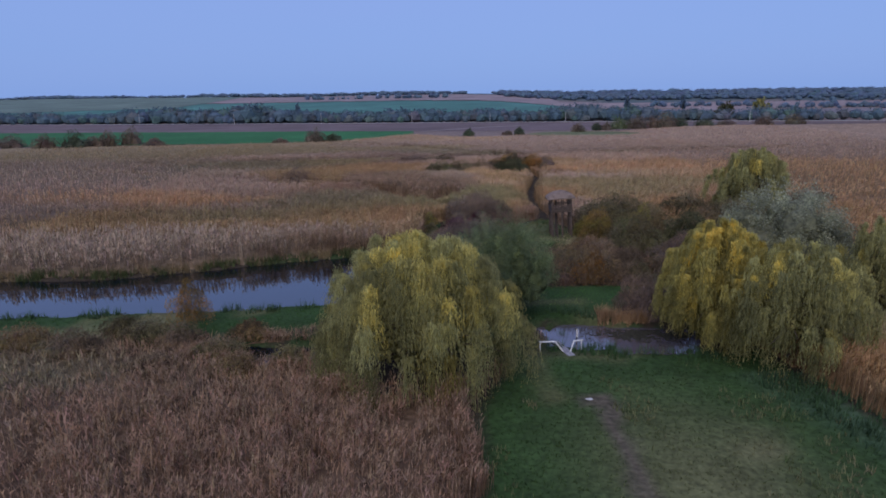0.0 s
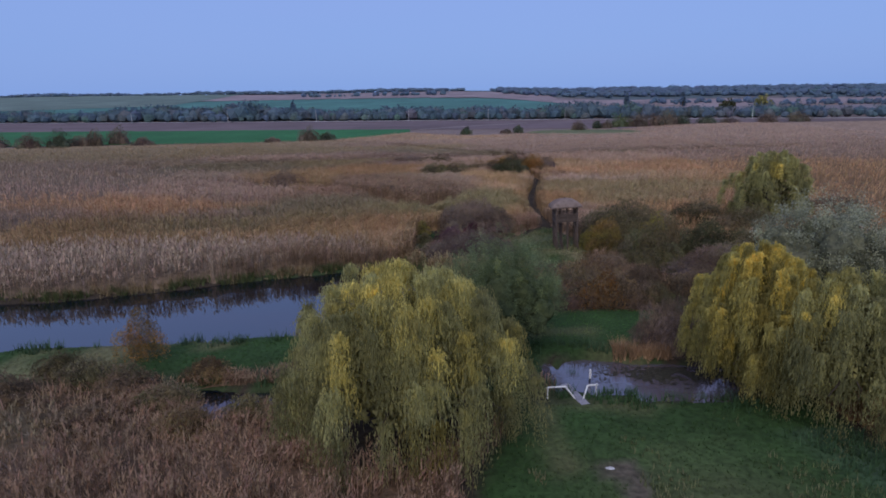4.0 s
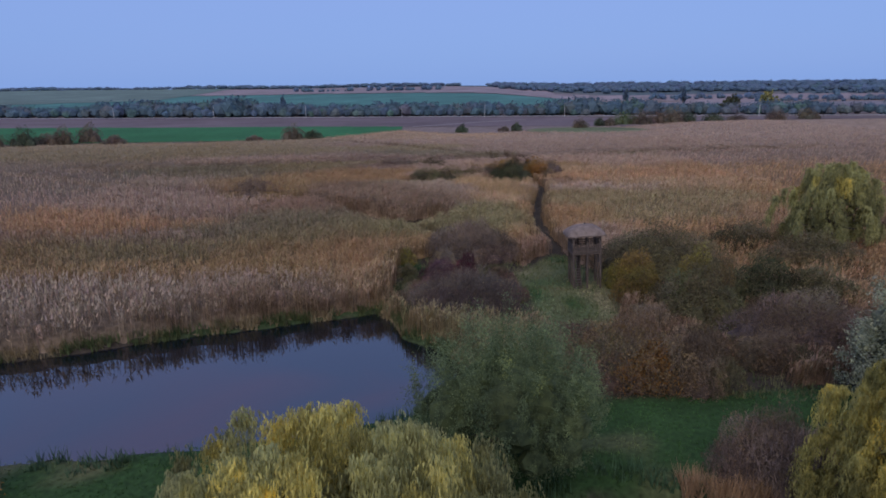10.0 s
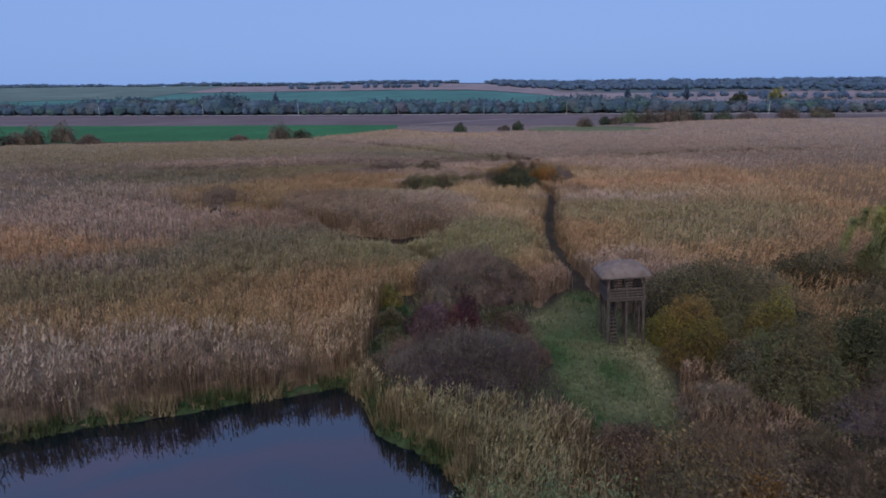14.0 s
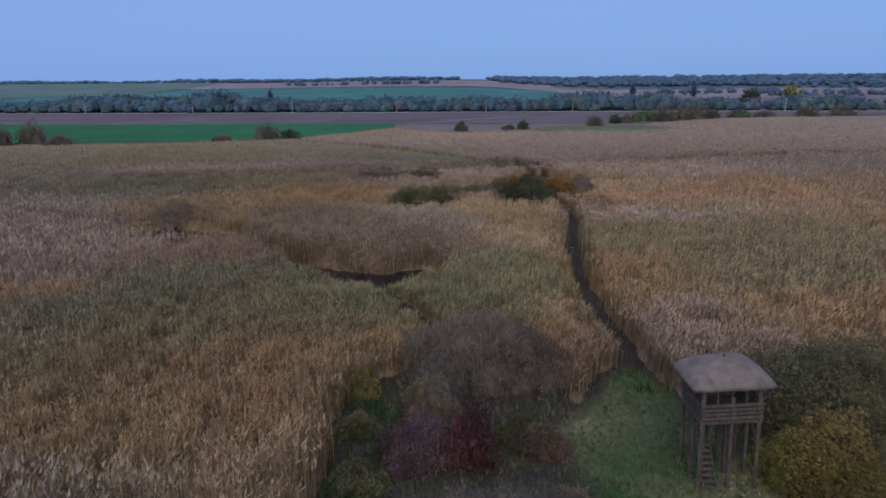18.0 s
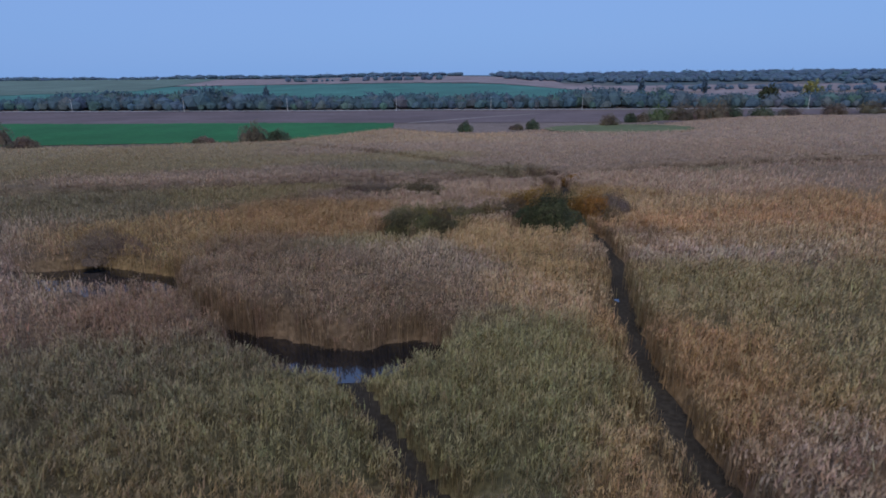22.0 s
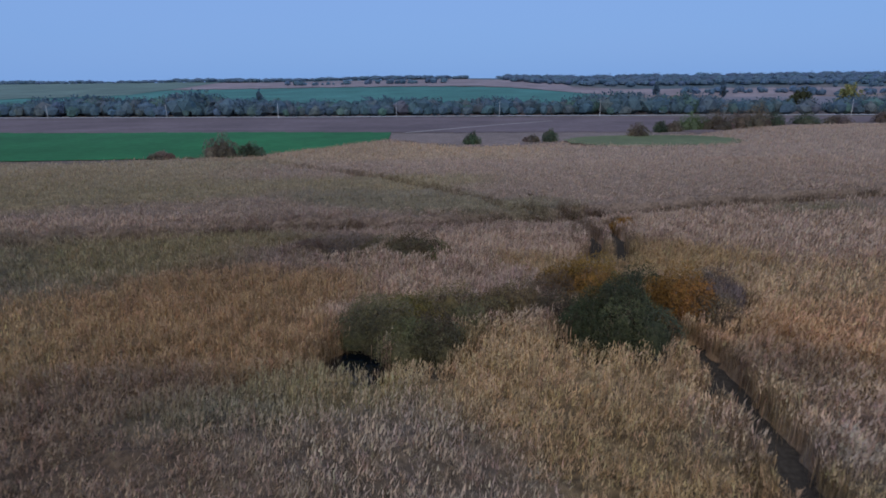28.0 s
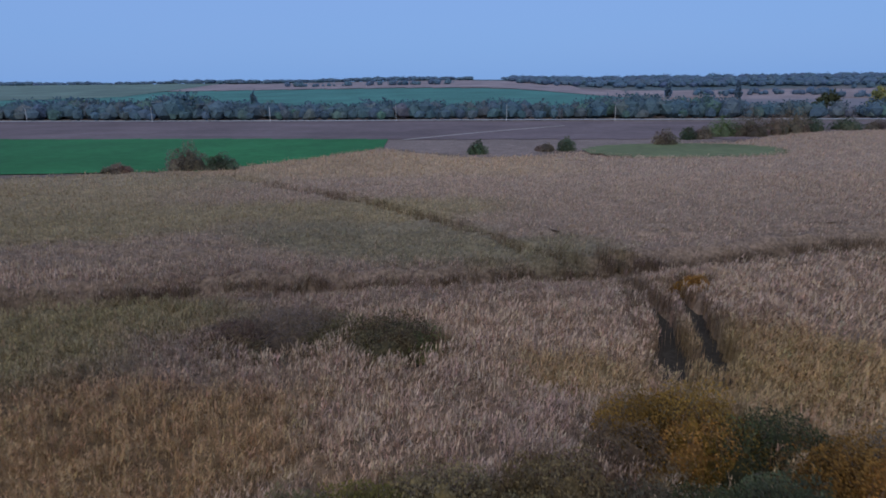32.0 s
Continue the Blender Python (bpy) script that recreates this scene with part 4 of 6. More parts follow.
for i, (bx, by, br, bh) in enumerate([(2.2, 96.2, 1.3, 1.5), (2.6, 91.4, 1.5, 1.6), (2.0, 100.6, 1.3, 2.3), (12.3, 93.8, 1.7, 1.7), (33.0, 205.2, 1.5, 1.5)]):
    bush("scrub_bush", (bx, by), br, br * 0.9, bh, "low grey-olive scrub bush beside the reeds", (OLIVE_LEAF, OLIVE_LEAF, AMBER_LEAF, BROWN_LEAF, BROWN_LEAF)[i], (BROWN_TWIG, BROWN_TWIG, BROWN_TWIG, PURPLE_TWIG, PURPLE_TWIG)[i], 2200, 1500, (0.13, 0.08), 7, S, 151 + i)
bush("shrub", (30.5, 94.5), 8.2, 6.0, 6.2, "large olive brown shrub dome beside the tower", OLIVE_LEAF, BROWN_TWIG, 14000, 6000, (0.18, 0.1), 16, S, 4)
bush("shrub", (28.6, 81.4), 4.6, 3.8, 5.3, "rounded olive shrub with thinning leaves", OLIVE_LEAF, BROWN_TWIG, 9000, 4000, (0.17, 0.1), 10, S, 5)
bush("orange_shrub", (18.3, 70.4), 6.0, 4.6, 5.0, "rounded brown shrub with some rusty orange leaves", RUST_LEAF, BROWN_TWIG, 6500, 6600, (0.15, 0.09), 11, S, 6)
bush("yellow_shrub", (18.9, 68.4), 2.6, 1.8, 3.6, "patch of orange yellow leaves in front of a brown shrub", ORANGE_LEAF, BROWN_TWIG, 2600, 800, (0.15, 0.09), 6, S, 7)
bush("shrub", (35.5, 76.5), 7.4, 4.0, 4.2, "wide grey-brown shrub behind the grass bank", BROWN_LEAF, PURPLE_TWIG, 6000, 7000, (0.15, 0.09), 12, S, 8)
bush("bare_shrub", (21.0, 58.0), 3.4, 2.2, 4.5, "grey-brown bare shrub at the edge of the small pond", BROWN_LEAF, PURPLE_TWIG, 2500, 5000, (0.12, 0.07), 7, S, 9)
bush("shrub", (47.5, 93.5), 7.0, 4.2, 4.8, "dark olive shrub beyond the tower", OLIVE_LEAF, BROWN_TWIG, 8000, 3500, (0.2, 0.11), 11, S, 10)
bush("shrub", (44.0, 101), 6.5, 4.0, 4.6, "olive shrub at the foot of the lone willow", OLIVE_LEAF, BROWN_TWIG, 6000, 2500, (0.22, 0.12), 10, S, 11)
bush("shrub", (67, 106), 8.0, 4.0, 4.2, "brown shrub beyond the lone willow", BROWN_LEAF, BROWN_TWIG, 5000, 3500, (0.22, 0.12), 10, S, 12)
bush("autumn_sapling", (-20.8, 58.9), 1.9, 1.6, 4.4, "thin autumn sapling with sparse rusty leaves on the bank", ORANGE_LEAF, BROWN_TWIG, 2200, 1500, (0.12, 0.07), 6, S, 13)
bush("dark_shrub", (24.8, 161.6), 4.3, 3.6, 4.7, "dense dark green shrub dome in the reeds", DARK_LEAF, BROWN_TWIG, 16000, 2500, (0.15, 0.09), 9, S, 14)
bush("orange_shrub", (25.2, 171.0), 4.6, 3.0, 3.9, "low orange brown shrub in the reeds", ORANGE_LEAF, BROWN_TWIG, 8000, 2500, (0.15, 0.09), 9, S, 15)
bush("orange_shrub", (31.3, 165.4), 3.0, 2.8, 4.4, "ochre yellow shrub dome beside a dark one", ORANGE_LEAF, BROWN_TWIG, 9000, 1500, (0.14, 0.09), 7, S, 16)
bush("bare_shrub", (35.0, 166.5), 3.0, 2.6, 3.9, "grey-brown bare shrub in the reeds", BROWN_LEAF, PURPLE_TWIG, 2500, 4000, (0.13, 0.08), 7, S, 17)
bush("olive_shrub", (6.6, 162.8), 3.0, 2.2, 3.1, "olive shrub beside a small pool", OLIVE_LEAF, BROWN_TWIG, 5000, 2000, (0.14, 0.09), 7, S, 18)
bush("olive_shrub", (10.2, 160.2), 2.9, 2.2, 3.0, "grey-olive shrub beside a small pool", OLIVE_LEAF, BROWN_TWIG, 5500, 2000, (0.14, 0.09), 7, S, 19)
bush("brown_shrub", (11.5, 166.0), 4.2, 2.0, 3.0, "low rusty brown shrub in the reeds", RUST_LEAF, BROWN_TWIG, 4500, 2500, (0.14, 0.09), 8, S, 20)
bush("brown_shrub", (17.5, 166.8), 3.6, 2.2, 3.0, "low rusty brown shrub in the reeds", RUST_LEAF, BROWN_TWIG, 5500, 1800, (0.14, 0.09), 8, S, 21)
bush("bare_shrub", (-0.2, 187.9), 6.4, 2.6, 2.6, "low grey-brown bare shrub in the reeds", BROWN_LEAF, PURPLE_TWIG, 3500, 5500, (0.15, 0.09), 10, S, 22)
bush("green_shrub", (8.8, 184.9), 4.6, 2.6, 3.0, "low dull green shrub in the reeds", OLIVE_LEAF, BROWN_TWIG, 6500, 1500, (0.15, 0.09), 8, S, 23)
bush("orange_shrub", (37.4, 196.7), 1.8, 1.3, 1.3, "small round orange shrub in the reeds", ORANGE_LEAF, BROWN_TWIG, 3000, 800, (0.16, 0.1), 5, S, 24)
for i, (bx, by, br, bh, k) in enumerate([(8.4, 165.2, 2.6, 2.4, 1), (13.2, 162.6, 2.4, 2.6, 0), (15.2, 164.6, 2.4, 2.2, 2), (20.4, 164.8, 2.4, 2.6, 3), (5.0, 165.2, 2.2, 2.4, 0), (29.2, 169.4, 2.8, 3.2, 4),
                                          (33.8, 162.8, 2.2, 2.6, 3), (21.4, 169.4, 2.6, 2.6, 3), (-3.5, 186.2, 2.6, 2.0, 3), (5.2, 186.6, 3.0, 2.2, 0)]):
    bush(("olive_shrub", "yellow_shrub", "brown_shrub", "bare_shrub", "dark_shrub")[k], (bx, by), br, br * 0.85, bh,
         ("olive shrub in a thicket among the reeds", "ochre yellow shrub in a thicket among the reeds", "brown shrub in a thicket among the reeds", "grey-brown bare shrub in a thicket among the reeds", "dark green shrub in a thicket among the reeds")[k],
         (OLIVE_LEAF, AMBER_LEAF, RUST_LEAF, BROWN_LEAF, DARK_LEAF)[k], BROWN_TWIG, 3500, 1800, (0.15, 0.09), 7, S, 120 + i)
bush("bare_shrub", (-29, 153.2), 4.5, 1.8, 3.2, "dark bare shrub at the channel bend", BROWN_LEAF, PURPLE_TWIG, 1800, 3500, (0.14, 0.09), 8, S, 25)

bush("yellow_shrub", (25.6, 89.6), 3.2, 2.4, 4.2, "olive yellow shrub in front of a larger dark one", AMBER_LEAF, BROWN_TWIG, 6000, 1500, (0.15, 0.09), 7, S, 26)
bush("bare_shrub", (12.2, 87.6), 2.2, 1.8, 2.2, "low grey-brown bare shrub in the thicket", BROWN_LEAF, PURPLE_TWIG, 2500, 4500, (0.13, 0.08), 8, S, 32)
bush("olive_shrub", (11.6, 94.9), 1.6, 1.4, 1.5, "low olive shrub in the thicket", OLIVE_LEAF, BROWN_TWIG, 2500, 2500, (0.13, 0.08), 7, S, 34)
bush("bare_shrub", (6.6, 98.6), 2.2, 2.0, 2.4, "low grey-brown bare shrub in the thicket", BROWN_LEAF, PURPLE_TWIG, 2500, 4500, (0.13, 0.08), 8, S, 35)
bush("olive_shrub", (14.0, 73.0), 2.6, 2.4, 2.2, "low olive shrub between grass and trees", OLIVE_LEAF, BROWN_TWIG, 3000, 1500, (0.13, 0.08), 7, S, 36)
bush("olive_shrub", (24.5, 72.5), 3.6, 2.8, 3.2, "low brown shrub in the scrub", BROWN_LEAF, BROWN_TWIG, 3500, 3000, (0.14, 0.08), 8, S, 37)
bush("shrub", (41.0, 83.0), 4.4, 3.4, 4.2, "olive shrub in the thicket", OLIVE_LEAF, BROWN_TWIG, 6000, 2500, (0.17, 0.1), 9, S, 38)
bush("brown_shrub", (22.6, 68.6), 3.4, 2.8, 4.0, "grey-brown twiggy shrub above the grass bank", BROWN_LEAF, BROWN_TWIG, 3500, 4500, (0.14, 0.09), 8, S, 140)
bush("brown_shrub", (15.4, 74.0), 2.8, 2.4, 3.0, "grey-brown twiggy shrub beside the grass path", BROWN_LEAF, BROWN_TWIG, 2600, 3500, (0.14, 0.09), 7, S, 141)
bush("brown_shrub", (29.5, 71.5), 3.6, 2.6, 2.8, "low brown shrub among dry reeds", BROWN_LEAF, BROWN_TWIG, 3000, 3500, (0.14, 0.09), 8, S, 142)
bush("yellow_shrub", (25.0, 85.6), 2.6, 2.0, 3.8, "ochre yellow shrub at the edge of the thicket", AMBER_LEAF, BROWN_TWIG, 5000, 1200, (0.15, 0.09), 7, S, 143)
bush("yellow_shrub", (31.5, 87.6), 2.4, 2.0, 5.4, "ochre yellow shrub top in the thicket", AMBER_LEAF, BROWN_TWIG, 4000, 1000, (0.15, 0.09), 7, S, 144)
bush("red_shrub", (32.0, 83.5), 1.6, 1.3, 5.2, "rusty red shrub top among olive shrubs", RUST_LEAF, BROWN_TWIG, 2200, 700, (0.14, 0.09), 5, S, 27)
bush("dark_shrub", (36.5, 84.5), 4.6, 3.4, 5.0, "dark green shrub among olive ones", DARK_LEAF, BROWN_TWIG, 7000, 2000, (0.17, 0.1), 9, S, 28)
bush("bare_shrub", (23.2, 78.6), 3.0, 2.2, 2.6, "low grey bare shrub in the scrub", BROWN_LEAF, PURPLE_TWIG, 1500, 3500, (0.13, 0.08), 7, S, 29)
bush("bare_shrub", (3.4, 86.4), 2.8, 2.0, 2.8, "low grey bare shrub above the pond bank", BROWN_LEAF, PURPLE_TWIG, 1500, 3500, (0.13, 0.08), 7, S, 30)
bush("bare_shrub", (14.2, 101.6), 3.0, 2.0, 2.6, "low brown bare shrub near the tower", BROWN_LEAF, PURPLE_TWIG, 1500, 3000, (0.13, 0.08), 7, S, 31)
for i, (bx, by, br, bh) in enumerate([(-23, 55, 2.6, 2.4), (-19.5, 54, 2.2, 2.2), (-14.7, 56, 2.0, 1.6), (-16, 51.5, 2.2, 2.0), (-20, 49, 2.6, 1.8), (-13.4, 47.6, 2.2, 2.2), (-10, 49.4, 1.8, 1.8),
                                      (-28, 53, 3, 2.4), (-33, 55, 3, 2.2), (-26, 57, 2, 1.8), (-7.5, 55.5, 1.8, 1.6), (-38, 52, 3.5, 2.4)]):
    bush("scrub_bush", (bx, by), br, br * 0.8, bh, "low brown and olive scrub bush in the wet meadow", (OLIVE_LEAF, BROWN_LEAF, RUST_LEAF)[i % 3], BROWN_TWIG, 1800, 1500, (0.13, 0.08), 7, "wet meadow scrub", 80 + i)

F = "shrubs at the field edge"
for i, (fx, fy, r, h, kind) in enumerate([(-46, 294, 6.2, 7.6, 0), (-37.5, 293, 4.6, 4.6, 1), (-62, 291, 4.0, 2.6, 0), (28, 316, 3.2, 4.2, 1), (48.5, 320, 3.4, 2.2, 0), (54.5, 320, 3.2, 4.4, 1),
                                          (88, 330, 6, 5.5, 0), (104, 349, 4, 4.5, 1), (110, 350, 4, 4.5, 0), (-182, 291, 9, 6, 0), (-161, 280, 6, 7, 0), (-150, 282, 7, 8.5, 1), (-145, 288, 6, 5, 0)]):
    bush("field_shrub", (fx, fy), r, r * 0.7, h, ("brown autumn shrub at the field edge", "dark green shrub at the field edge")[kind],
         (HAZY_FIELD_LEAF, HAZY_FIELD_GREEN)[kind], BROWN_TWIG, 1900, 500, (0.42, 0.3), 8, F, 40 + i)
for i, (fx, fy, r, h, kind) in enumerate([(-138, 288, 6, 8, 0), (-131, 296, 6, 9, 0), (-117, 286, 6, 4, 0), (-200, 300, 9, 5, 0), (120, 357, 7, 8, 2), (130, 358, 9, 9, 0), (141, 362, 8, 8, 0),
                                          (151, 366, 9, 10, 0), (163, 374, 7, 6, 1), (182, 380, 8, 5, 1), (196, 380, 8, 4, 0), (222, 384, 9, 6, 0), (245, 388, 9, 7, 0)]):
    bush("field_shrub", (fx, fy), r, r * 0.7, h, ("brown autumn shrub at the field edge", "dark green shrub at the field edge", "yellow-green shrub at the field edge")[kind],
         (HAZY_FIELD_LEAF, HAZY_FIELD_GREEN, GREY_LEAF)[kind], BROWN_TWIG, 1900, 500, (0.45, 0.32), 8, F, 60 + i)


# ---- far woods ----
# bluish base colours stand in for distance haze over the far trees
FAR_HAZE_LEAF = leaf_mat("far_wood_hazed_leaf", [(0.085, 0.14, 0.19), (0.098, 0.152, 0.196), (0.115, 0.162, 0.198)], 0.3)
RIDGE_HAZE_LEAF = leaf_mat("ridge_wood_hazed_leaf", [(0.13, 0.2, 0.29), (0.145, 0.212, 0.296), (0.158, 0.222, 0.302)], 0.45)


def far_wood(name, label, xs, ys, heights, mat, leaves=44, wide=1.0, size=0.13):
    """A belt of trees: each one an uneven crown of leaf sprays round a small core."""
    global rng
    rng = np.random.default_rng(len(xs))
    vs, fs, ts, off = [], [], [], 0
    for x, y, h in zip(xs, ys, heights):
        z = float(ground_height(x, y))
        tone_ = rng.uniform(0.9, 1.15) * (1 + rng.normal(0, 0.04, 3))
        pick = rng.uniform() if mat is FAR_HAZE_LEAF else 1
        if pick < 0.22:
            tone_ = tone_ * (1.3, 1.02, 0.9)
        elif pick < 0.32:
            tone_ = tone_ * (1.1, 1.2, 0.85)
        girth = h * rng.uniform(0.4, 0.6) * wide
        core = np.array((x, y, z + h * 0.42)) + LUMP_V * (girth * 0.9, girth * 0.75, h * 0.44) * rng.normal(1, 0.12, (len(LUMP_V), 1))
        heart = rng.normal(0, 0.45, (3, 3)) * (girth, girth * 0.8, h * 0.16) + (x, y, z + h * 0.58)
        p = heart[rng.integers(0, 3, leaves)] + ball_points(leaves, 0.65) * (girth * 0.68, girth * 0.6, h * 0.36)
        p[:, 2] = np.clip(p[:, 2], z + 0.1 * h, None)
        v, f = leaf_blades(p, h * size * 1.5, h * size * 1.2, 0.0)
        for a, b in ((core, LUMP_F), (v, f)):
            vs.append(a)
            fs.append(b + off)
            ts.append(np.ones((len(a), 3)) * tone_)
            off += len(a)
    return tagged(mesh_np(name, np.concatenate(vs), np.concatenate(fs), mat, np.concatenate(ts)), label, "trees", kind="stuff")


r = np.random.default_rng(3)
hx = np.concatenate([np.linspace(-720, 300, 520), np.linspace(-500, 640, 330)]) + r.normal(0, 1.5, 850)
hy = road_y(hx) + 9 + r.uniform(0, 34, 850)
hh = r.uniform(5.0, 8.5, 850) + (7.5 * rough(hx, hx * 0, 45, 91) * (0.35 + 0.65 * (hx < 180)) + 3.0 * np.exp(-((hx + 140) / 90) ** 2)) * (hy - road_y(hx) > 16)
far_wood("roadside_trees", "dark belt of mixed autumn trees along the far road", hx, hy, hh, FAR_HAZE_LEAF, 90, 1.1, 0.085)
kx = r.uniform(-1500, 1900, 2200)
kd = r.uniform(1120, 1165, 2200)
keep = rough(kx, kx * 0, 140, 93) + 0.25 * (kx > 200) + 0.3 * (kx < -60) > 0.4
kx, kd = kx[keep], kd[keep]
far_wood("ridge_woods", "woods along the skyline of the far ridge", kx, kd - 0.25 * kx, r.uniform(4, 8, len(kx)) * (0.45 + 0.8 * rough(kx, kx * 0, 50, 95)), RIDGE_HAZE_LEAF, 12, 2.2, 0.13)
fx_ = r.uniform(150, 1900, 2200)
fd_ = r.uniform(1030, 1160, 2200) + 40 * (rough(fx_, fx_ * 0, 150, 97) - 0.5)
far_wood("hill_forest", "forest covering the far hill", fx_, fd_ - 0.25 * fx_, r.uniform(6, 9, 2200), RIDGE_HAZE_LEAF, 14, 1.8, 0.13)
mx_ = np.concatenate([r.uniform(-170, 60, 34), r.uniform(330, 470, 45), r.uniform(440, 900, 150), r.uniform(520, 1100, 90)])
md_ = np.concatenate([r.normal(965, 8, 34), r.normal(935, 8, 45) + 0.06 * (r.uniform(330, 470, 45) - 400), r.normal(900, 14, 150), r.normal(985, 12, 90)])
far_wood("hedgerow_trees", "scattered trees between the far fields", mx_, md_ - 0.25 * mx_, r.uniform(3.5, 9, len(mx_)), RIDGE_HAZE_LEAF, 40, 1.3, 0.11)
tree("tall_poplar", (277, 790), 3.0, 3.0, 19, 1, "slim tall poplar far beyond the road", RIDGE_HAZE_LEAF, "leafy", 1600, (1.4, 1.0), 10, 0.5, "far poplars", seed=31)
tree("tall_poplar", (339, 765), 3.0, 3.0, 19, 1, "slim tall poplar far beyond the road", RIDGE_HAZE_LEAF, "leafy", 1600, (1.4, 1.0), 10, 0.5, "far poplars", seed=32)
tree("tall_poplar", (-111, 606), 2.4, 2.4, 14, 1, "slim tall poplar behind the tree belt", RIDGE_HAZE_LEAF, "leafy", 1200, (1.0, 0.7), 10, 0.4, "far poplars", seed=33)
tree("yellow_tree", (281, 492), 7.5, 6.5, 15, 1, "rounded yellowing tree by the far road", WILLOW_LEAF, "leafy", 3000, (0.9, 0.7), 10, 0.5, "far trees", seed=34)
tree("dark_tree", (263, 512), 8.5, 6.5, 12, 1, "rounded dark tree by the far road", DARK_LEAF, "leafy", 3000, (0.9, 0.7), 10, 0.5, "far trees", seed=35)


# ---- far road poles ----
def road_pole(x, y):
    z = float(ground_height(x, y))
    e = thing("street_lamp", (x, y, z), "pale concrete lamp post beside the road", "lamp post", "road lamp posts")
    bm = bmesh.new()
    pole(bm, (0, 0, -0.3), (0, 0, 8.6), 0.17, 0.1, 8)
    part("post", bm, CONCRETE, e)
    bm = bmesh.new()
    pole(bm, (0, 0, 8.5), (0, -1.3, 8.9), 0.07, 0.05, 6)
    arm = part("arm", bm, CONCRETE, e)
    bm = bmesh.new()
    box(bm, (0, -1.5, 8.9), (0.25, 0.6, 0.14), None, 0.03)
    part("lamp_head", bm, CONCRETE, arm)


for px in (-225, -143, -72, -1, 58, 113, 238, 330):
    road_pole(px, float(road_y(px)) - 5)


# ---- reeds ----
def reed_thatch(name, xr, yr, step):
    xs, ys = np.arange(xr[0], xr[1], step), np.arange(yr[0], yr[1], step)
    x, y = np.meshgrid(xs, ys)
    x = x + (wave(x * 7, y * 7, 1.0, 15) - 0.5) * step * 0.5
    c = reed_cover(x, y)
    for dx, dy in ((0.3, 0), (-0.3, 0), (0, 0.3), (0, -0.3)):
        c = np.minimum(c, reed_cover(x + dx, y + dy))
    g = ground_height(x, y)
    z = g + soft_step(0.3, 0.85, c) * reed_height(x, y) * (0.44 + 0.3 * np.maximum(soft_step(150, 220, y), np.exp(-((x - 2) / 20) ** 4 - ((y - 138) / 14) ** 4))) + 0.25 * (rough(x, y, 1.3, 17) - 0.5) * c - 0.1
    # reed colour dimmed for shade between tufts, lifted at lit edges and far off
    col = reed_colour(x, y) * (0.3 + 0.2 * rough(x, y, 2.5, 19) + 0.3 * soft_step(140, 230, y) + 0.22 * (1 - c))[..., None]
    live = c > 0.3
    keep = live[:-1, :-1] | live[1:, :-1] | live[:-1, 1:] | live[1:, 1:]
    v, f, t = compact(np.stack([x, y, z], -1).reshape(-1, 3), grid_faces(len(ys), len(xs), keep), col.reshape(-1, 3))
    return tagged(mesh_np(name, v, f, THATCH, t, True), "dense brown understorey of the reed bed, darkened for shade in its gaps", "reeds", kind="stuff")


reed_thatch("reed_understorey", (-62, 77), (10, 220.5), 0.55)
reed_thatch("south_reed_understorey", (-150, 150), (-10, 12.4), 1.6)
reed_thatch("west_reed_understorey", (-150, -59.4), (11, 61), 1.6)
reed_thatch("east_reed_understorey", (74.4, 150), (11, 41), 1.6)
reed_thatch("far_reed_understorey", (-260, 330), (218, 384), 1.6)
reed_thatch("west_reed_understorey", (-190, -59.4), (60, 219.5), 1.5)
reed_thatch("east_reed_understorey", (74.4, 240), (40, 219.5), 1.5)


